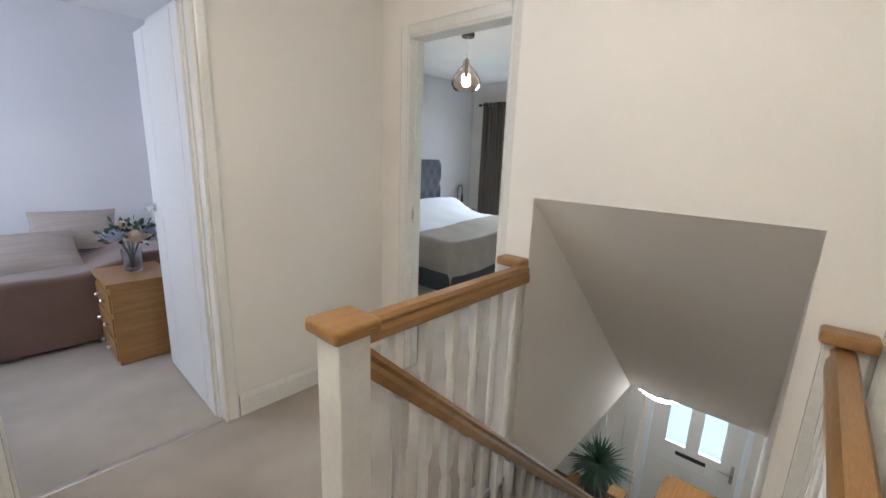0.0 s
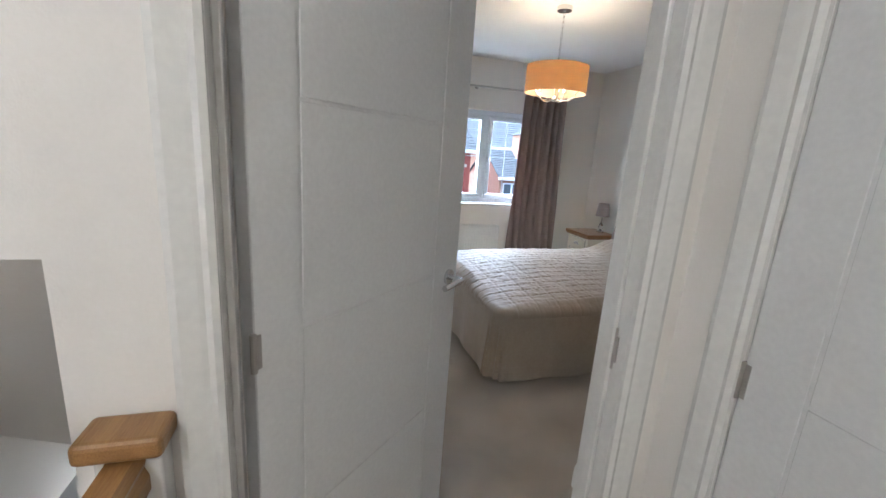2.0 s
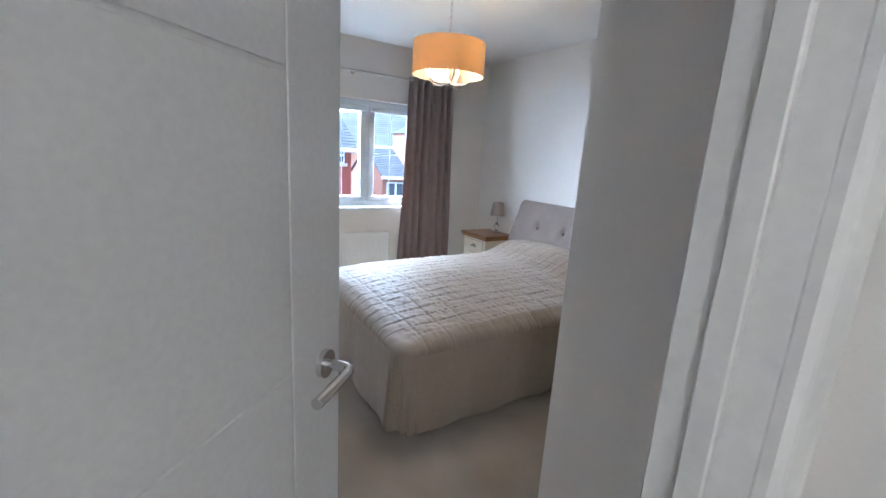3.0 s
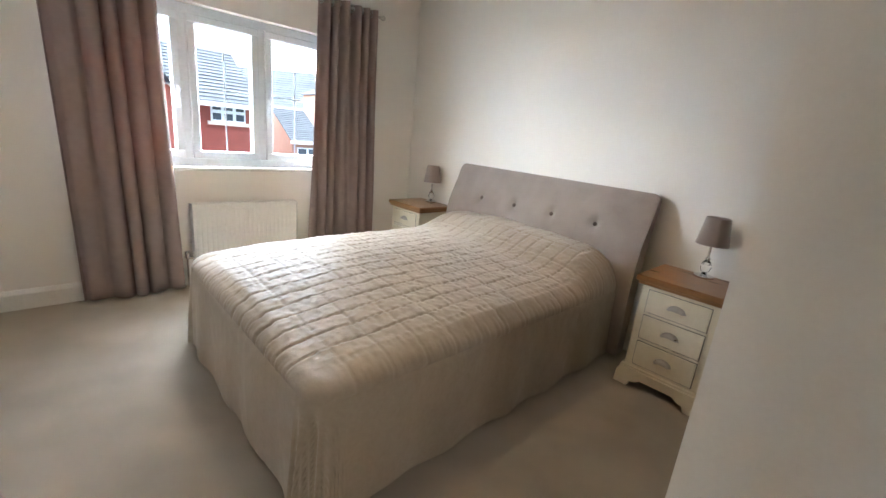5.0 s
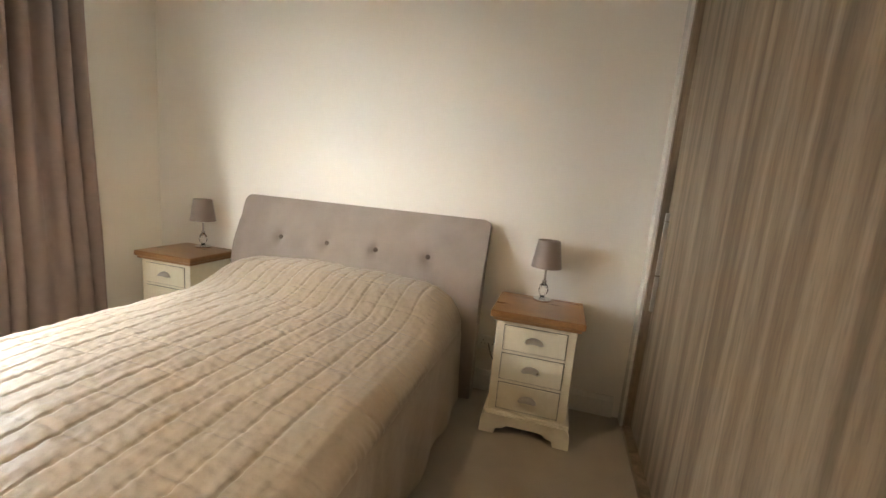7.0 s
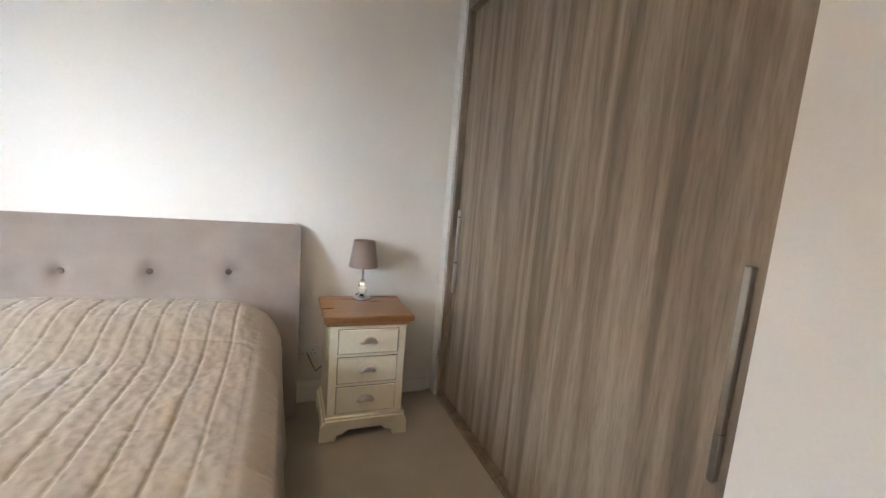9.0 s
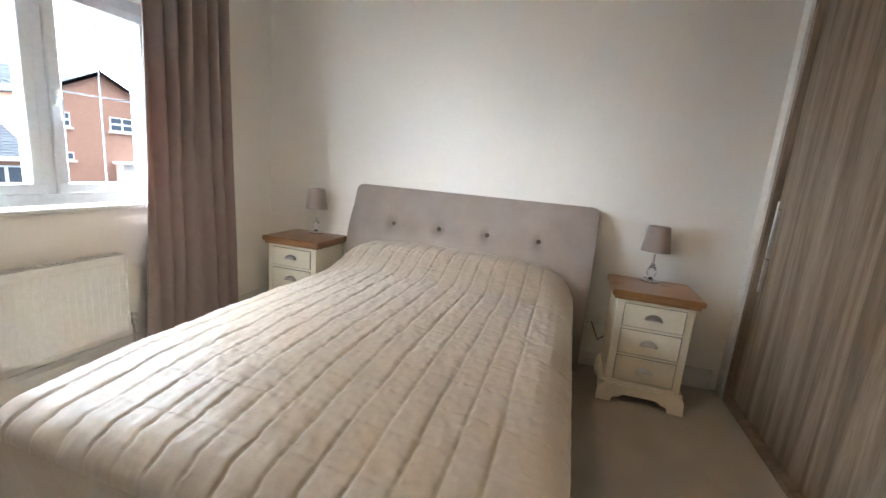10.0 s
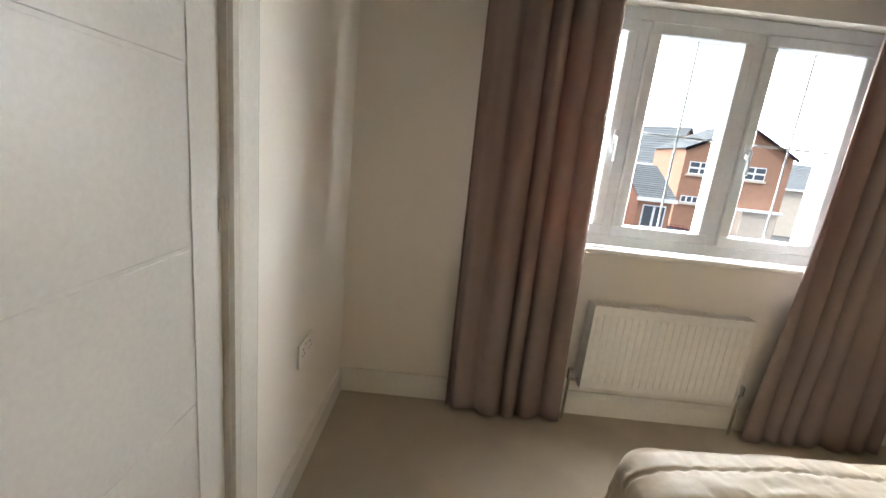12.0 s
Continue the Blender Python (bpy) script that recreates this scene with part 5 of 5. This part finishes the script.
for k in range(300):
    a, e = rnd.uniform(0, 6.28), math.asin(rnd.uniform(-0.55, 1))
    d = Vector((math.cos(a) * math.cos(e), math.sin(a) * math.cos(e), math.sin(e)))
    L = rnd.uniform(0.22, 0.36)
    s = d.cross(Vector((0, 0, 1)) if abs(d.z) < 0.95 else Vector((1, 0, 0))).normalized()
    c = Vector((0, 0, 0.36))
    droop = Vector((0, 0, -0.05))
    q = [bm.verts.new(c + s * 0.006), bm.verts.new(c - s * 0.006), bm.verts.new(c + d * L * 0.5 - s * 0.010), bm.verts.new(c + d * L * 0.5 + s * 0.010), bm.verts.new(c + d * L + droop)]
    bm.faces.new((q[0], q[1], q[2], q[3]))
    bm.faces.new((q[3], q[2], q[4]))
part("leaves", bm, SPIKE, pl, "long narrow dark green leaves")
bm = B()
box(bm, 4.14, 4.26, 1.24, 1.34, -1.77, -1.70, 0.006)
tagged(part("small_box", bm, OAK), "small wooden box on the console table", "box")

# landing ceiling light, behind the first view
lf = thing("landing_ceiling_light", "lit opal glass ceiling light over the landing", "ceiling light", at=(0.45, 0.75, CZ))
bm = B()
lathe(bm, [(0.13, -0.012), (0.135, -0.006), (0.135, 0)], seg=28)
part("plate", bm, CHROME, lf)
bm = B()
lathe(bm, [(0.02, -0.085), (0.07, -0.078), (0.105, -0.055), (0.118, -0.025), (0.118, -0.012)], seg=28)
part("bowl", bm, glow("lit_opal_glass", (1.0, 0.92, 0.8), 1.2), lf, "lit opal glass bowl", True)

# ---------------------------------------------------------------- outside
bm = B()
box(bm, -60, 400, -260, 200, -3.2, -3.0)
tagged(part("ground", bm, ASPH), "grey tarmac street and drives", "ground", kind="structure")
bm = B()
box(bm, 10.5, 15.5, -30, 30, -3.0, -2.97)
tagged(part("lawn", bm, LAWN), "short green front lawns", "lawn", kind="structure")

bm = B()
ring = [(90 * math.cos(radians(a)), 90 * math.sin(radians(a))) for a in range(-85, 86, 10)]
low = [bm.verts.new((x, y, -2.9)) for x, y in ring]
tiers = [[bm.verts.new((x * f, y * f, z)) for x, y in ring] for f, z in ((0.97, 30), (0.86, 60), (0.62, 88), (0.3, 105))]
for a, b in zip([low] + tiers, tiers):
    for k in range(len(ring) - 1):
        bm.faces.new((a[k + 1], a[k], b[k], b[k + 1]))
tagged(part("backdrop", bm, GLOWSKY), "bright white overcast sky above the far street", "sky", kind="structure")


def roof_courses(name, parent, p0, p1, q0, q1, n, mat, thick=0.03):
    """Lapped courses between the eaves p0-p1 and the ridge q0-q1."""
    p0, p1, q0, q1 = (Vector(v) for v in (p0, p1, q0, q1))
    nrm = (p1 - p0).cross(q0 - p0).normalized()
    if nrm.z < 0:
        nrm = -nrm
    for i in range(n):
        f, g = i / n, (i + 1.12) / n
        a, b, c, d = p0.lerp(q0, f), p1.lerp(q1, f), p1.lerp(q1, min(g, 1)), p0.lerp(q0, min(g, 1))
        bm = B()
        up = [bm.verts.new(v + nrm * k) for v, k in ((a, thick * 2), (b, thick * 2), (c, thick), (d, thick))]
        dn = [bm.verts.new(v) for v in (a, b, c, d)]
        bm.faces.new(up)
        bm.faces.new(list(reversed(dn)))
        for k in range(4):
            bm.faces.new((dn[k], dn[(k + 1) % 4], up[(k + 1) % 4], up[k]))
        bmesh.ops.recalc_face_normals(bm, faces=bm.faces[:])
        part(name, bm, mat, parent)


def house_window(parent, x, y0, y1, z0, z1, cols, rows=2, label=""):
    bm = B()
    box(bm, x - 0.03, x + 0.05, y0, y1, z0, z1)
    w = part("window", bm, UPVC, parent)
    dy, dz = (y1 - y0) / cols, (z1 - z0) / rows
    for c in range(cols):
        for r in range(rows):
            bm = B()
            box(bm, x - 0.036, x - 0.030, y0 + c * dy + 0.06, y0 + (c + 1) * dy - 0.06, z0 + r * dz + 0.06, z0 + (r + 1) * dz - 0.06)
            part("pane", bm, DARKG, w)
    bm = B()
    box(bm, x - 0.09, x + 0.05, y0 - 0.12, y1 + 0.12, z0 - 0.14, z0)
    part("sill", bm, RENDERW, w)


def house(name, label, x0, x1, y0, y1, eave, ridge, mat, along="y", windows=(), over=0.3, courses=16):
    t = thing(name, label, "house")
    bm = B()
    box(bm, x0, x1, y0, y1, -3.0, eave)
    if along == "y":
        xm = (x0 + x1) / 2
        extrude_profile(bm, [(x0, eave), (x1, eave), (xm, ridge)], "y", y0, y1)
    else:
        ym = (y0 + y1) / 2
        extrude_profile(bm, [(y0, eave), (y1, eave), (ym, ridge)], "x", x0, x1)
    part("wall", bm, mat, t)
    if along == "y":
        s = (ridge - eave) / (xm - x0)
        roof_courses("roof_course", t, (x0 - over, y0 - over, eave - s * over), (x0 - over, y1 + over, eave - s * over), (xm, y0 - over, ridge), (xm, y1 + over, ridge), courses, TILE)
        roof_courses("roof_course", t, (x1 + over, y0 - over, eave - s * over), (x1 + over, y1 + over, eave - s * over), (xm, y0 - over, ridge), (xm, y1 + over, ridge), 4, TILE)
        bm = B()
        box(bm, x0 - over - 0.10, x0 - over + 0.02, y0 - over, y1 + over, eave - s * over - 0.16, eave - s * over + 0.02)
        part("gutter", bm, UPVC, t)
    else:
        s = (ridge - eave) / (ym - y0)
        for ya in (y0, y1):
            yo = ya - over if ya == y0 else ya + over
            roof_courses("roof_course", t, (x0 - over, yo, eave - s * over), (x1, yo, eave - s * over), (x0 - over, ym, ridge), (x1, ym, ridge), courses, TILE)
            bm = B()
            v = [bm.verts.new(p) for p in ((x0 - over - 0.02, yo, eave - s * over - 0.16), (x0 - over - 0.02, yo, eave - s * over + 0.06), (x0 - over - 0.02, ym, ridge + 0.06), (x0 - over - 0.02, ym, ridge - 0.16))]
            bm.faces.new(v)
            bmesh.ops.solidify(bm, geom=bm.faces[:], thickness=0.04)
            part("bargeboard", bm, UPVC, t)
    for w in windows:
        house_window(t, x0 - 0.01, *w)
    return t


house("brick_house", "red brick house with a grey tiled roof and white windows", 21.0, 28.0, -7.0, 0.5, 1.75, 3.85, BRICKR, "y",
      ((-6.67, -5.40, 0.90, 1.64, 3), (-6.5, -4.9, -2.4, -1.1, 3)), over=0.25)
house("brick_house", "red brick gabled wing with white bargeboards", 18.8, 21.2, -3.95, -0.85, 1.65, 3.75, BRICKR, "x", ((-3.1, -1.7, -2.3, -1.0, 2),), over=0.15)
far = house("brick_house", "orange brick house with a long grey tiled roof", 36.5, 45.0, -16.9, -7.0, 2.35, 5.4, BRICKO, "y", ((-14.5, -13.3, 0.6, 1.6, 2),))
far.matrix_world = pose(36.5, -16.9, 0, 0, 0, -46) @ pose(-36.5, 16.9, 0)
house("brick_garage", "small orange brick garage with a grey tiled roof", 23.5, 28.5, -11.3, -9.7, 0.30, 1.75, BRICKO, "y", ((-11.05, -9.95, -2.2, -0.1, 2),), over=0.12)
d = house("brick_house", "orange brick gabled house with white windows", 32.0, 36.2, -23.2, -16.1, 3.3, 5.05, BRICKO, "x",
          ((-17.9, -16.5, 1.65, 2.45, 2), (-17.95, -16.4, -0.25, 0.2, 4, 1), (-21.6, -20.1, 1.65, 2.5, 2)), over=0.2)
bm = B()
box(bm, 31.1, 31.99, -22.8, -20.1, -0.42, -0.25, 0.03)
part("porch_canopy", bm, UPVC, d, "white porch canopy")
bm = B()
box(bm, 31.3, 31.99, -22.6, -20.3, -3.0, -0.43)
part("porch_wall", bm, RENDERW, d)
house("brick_house", "pale rendered house at the end of the street", 43, 51, -42, -30.5, 1.6, 3.9, RENDERW, "y", ((-36.5, -34.5, 0.0, 1.2, 2),))
t = thing("parked_car", "dark red hatchback parked on the drive", "car", at=(29.3, -15.0, -3.0))
bm = B()
extrude_profile(bm, [(-2.0, 0.35), (-2.0, 0.75), (-1.2, 0.9), (-0.6, 1.4), (0.9, 1.42), (1.6, 0.95), (1.95, 0.85), (2.0, 0.35)], "y", -0.85, 0.85)
bmesh.ops.bevel(bm, geom=bm.edges[:], offset=0.06, segments=2, affect="EDGES")
part("body", bm, CARM, t, smooth=True)
bm = B()
extrude_profile(bm, [(-1.05, 0.93), (-0.55, 1.34), (0.85, 1.36), (1.4, 0.98)], "y", -0.87, 0.87)
part("windows", bm, DARKG, t)
for x in (-1.25, 1.25):
    for y in (-0.82, 0.82):
        bm = B()
        cyl(bm, 0.32, 0.32, 0.2, pose(x, y, 0.32, 90), 20)
        part("wheel", bm, RUBBER, t)
t.rotation_euler[2] = radians(65)
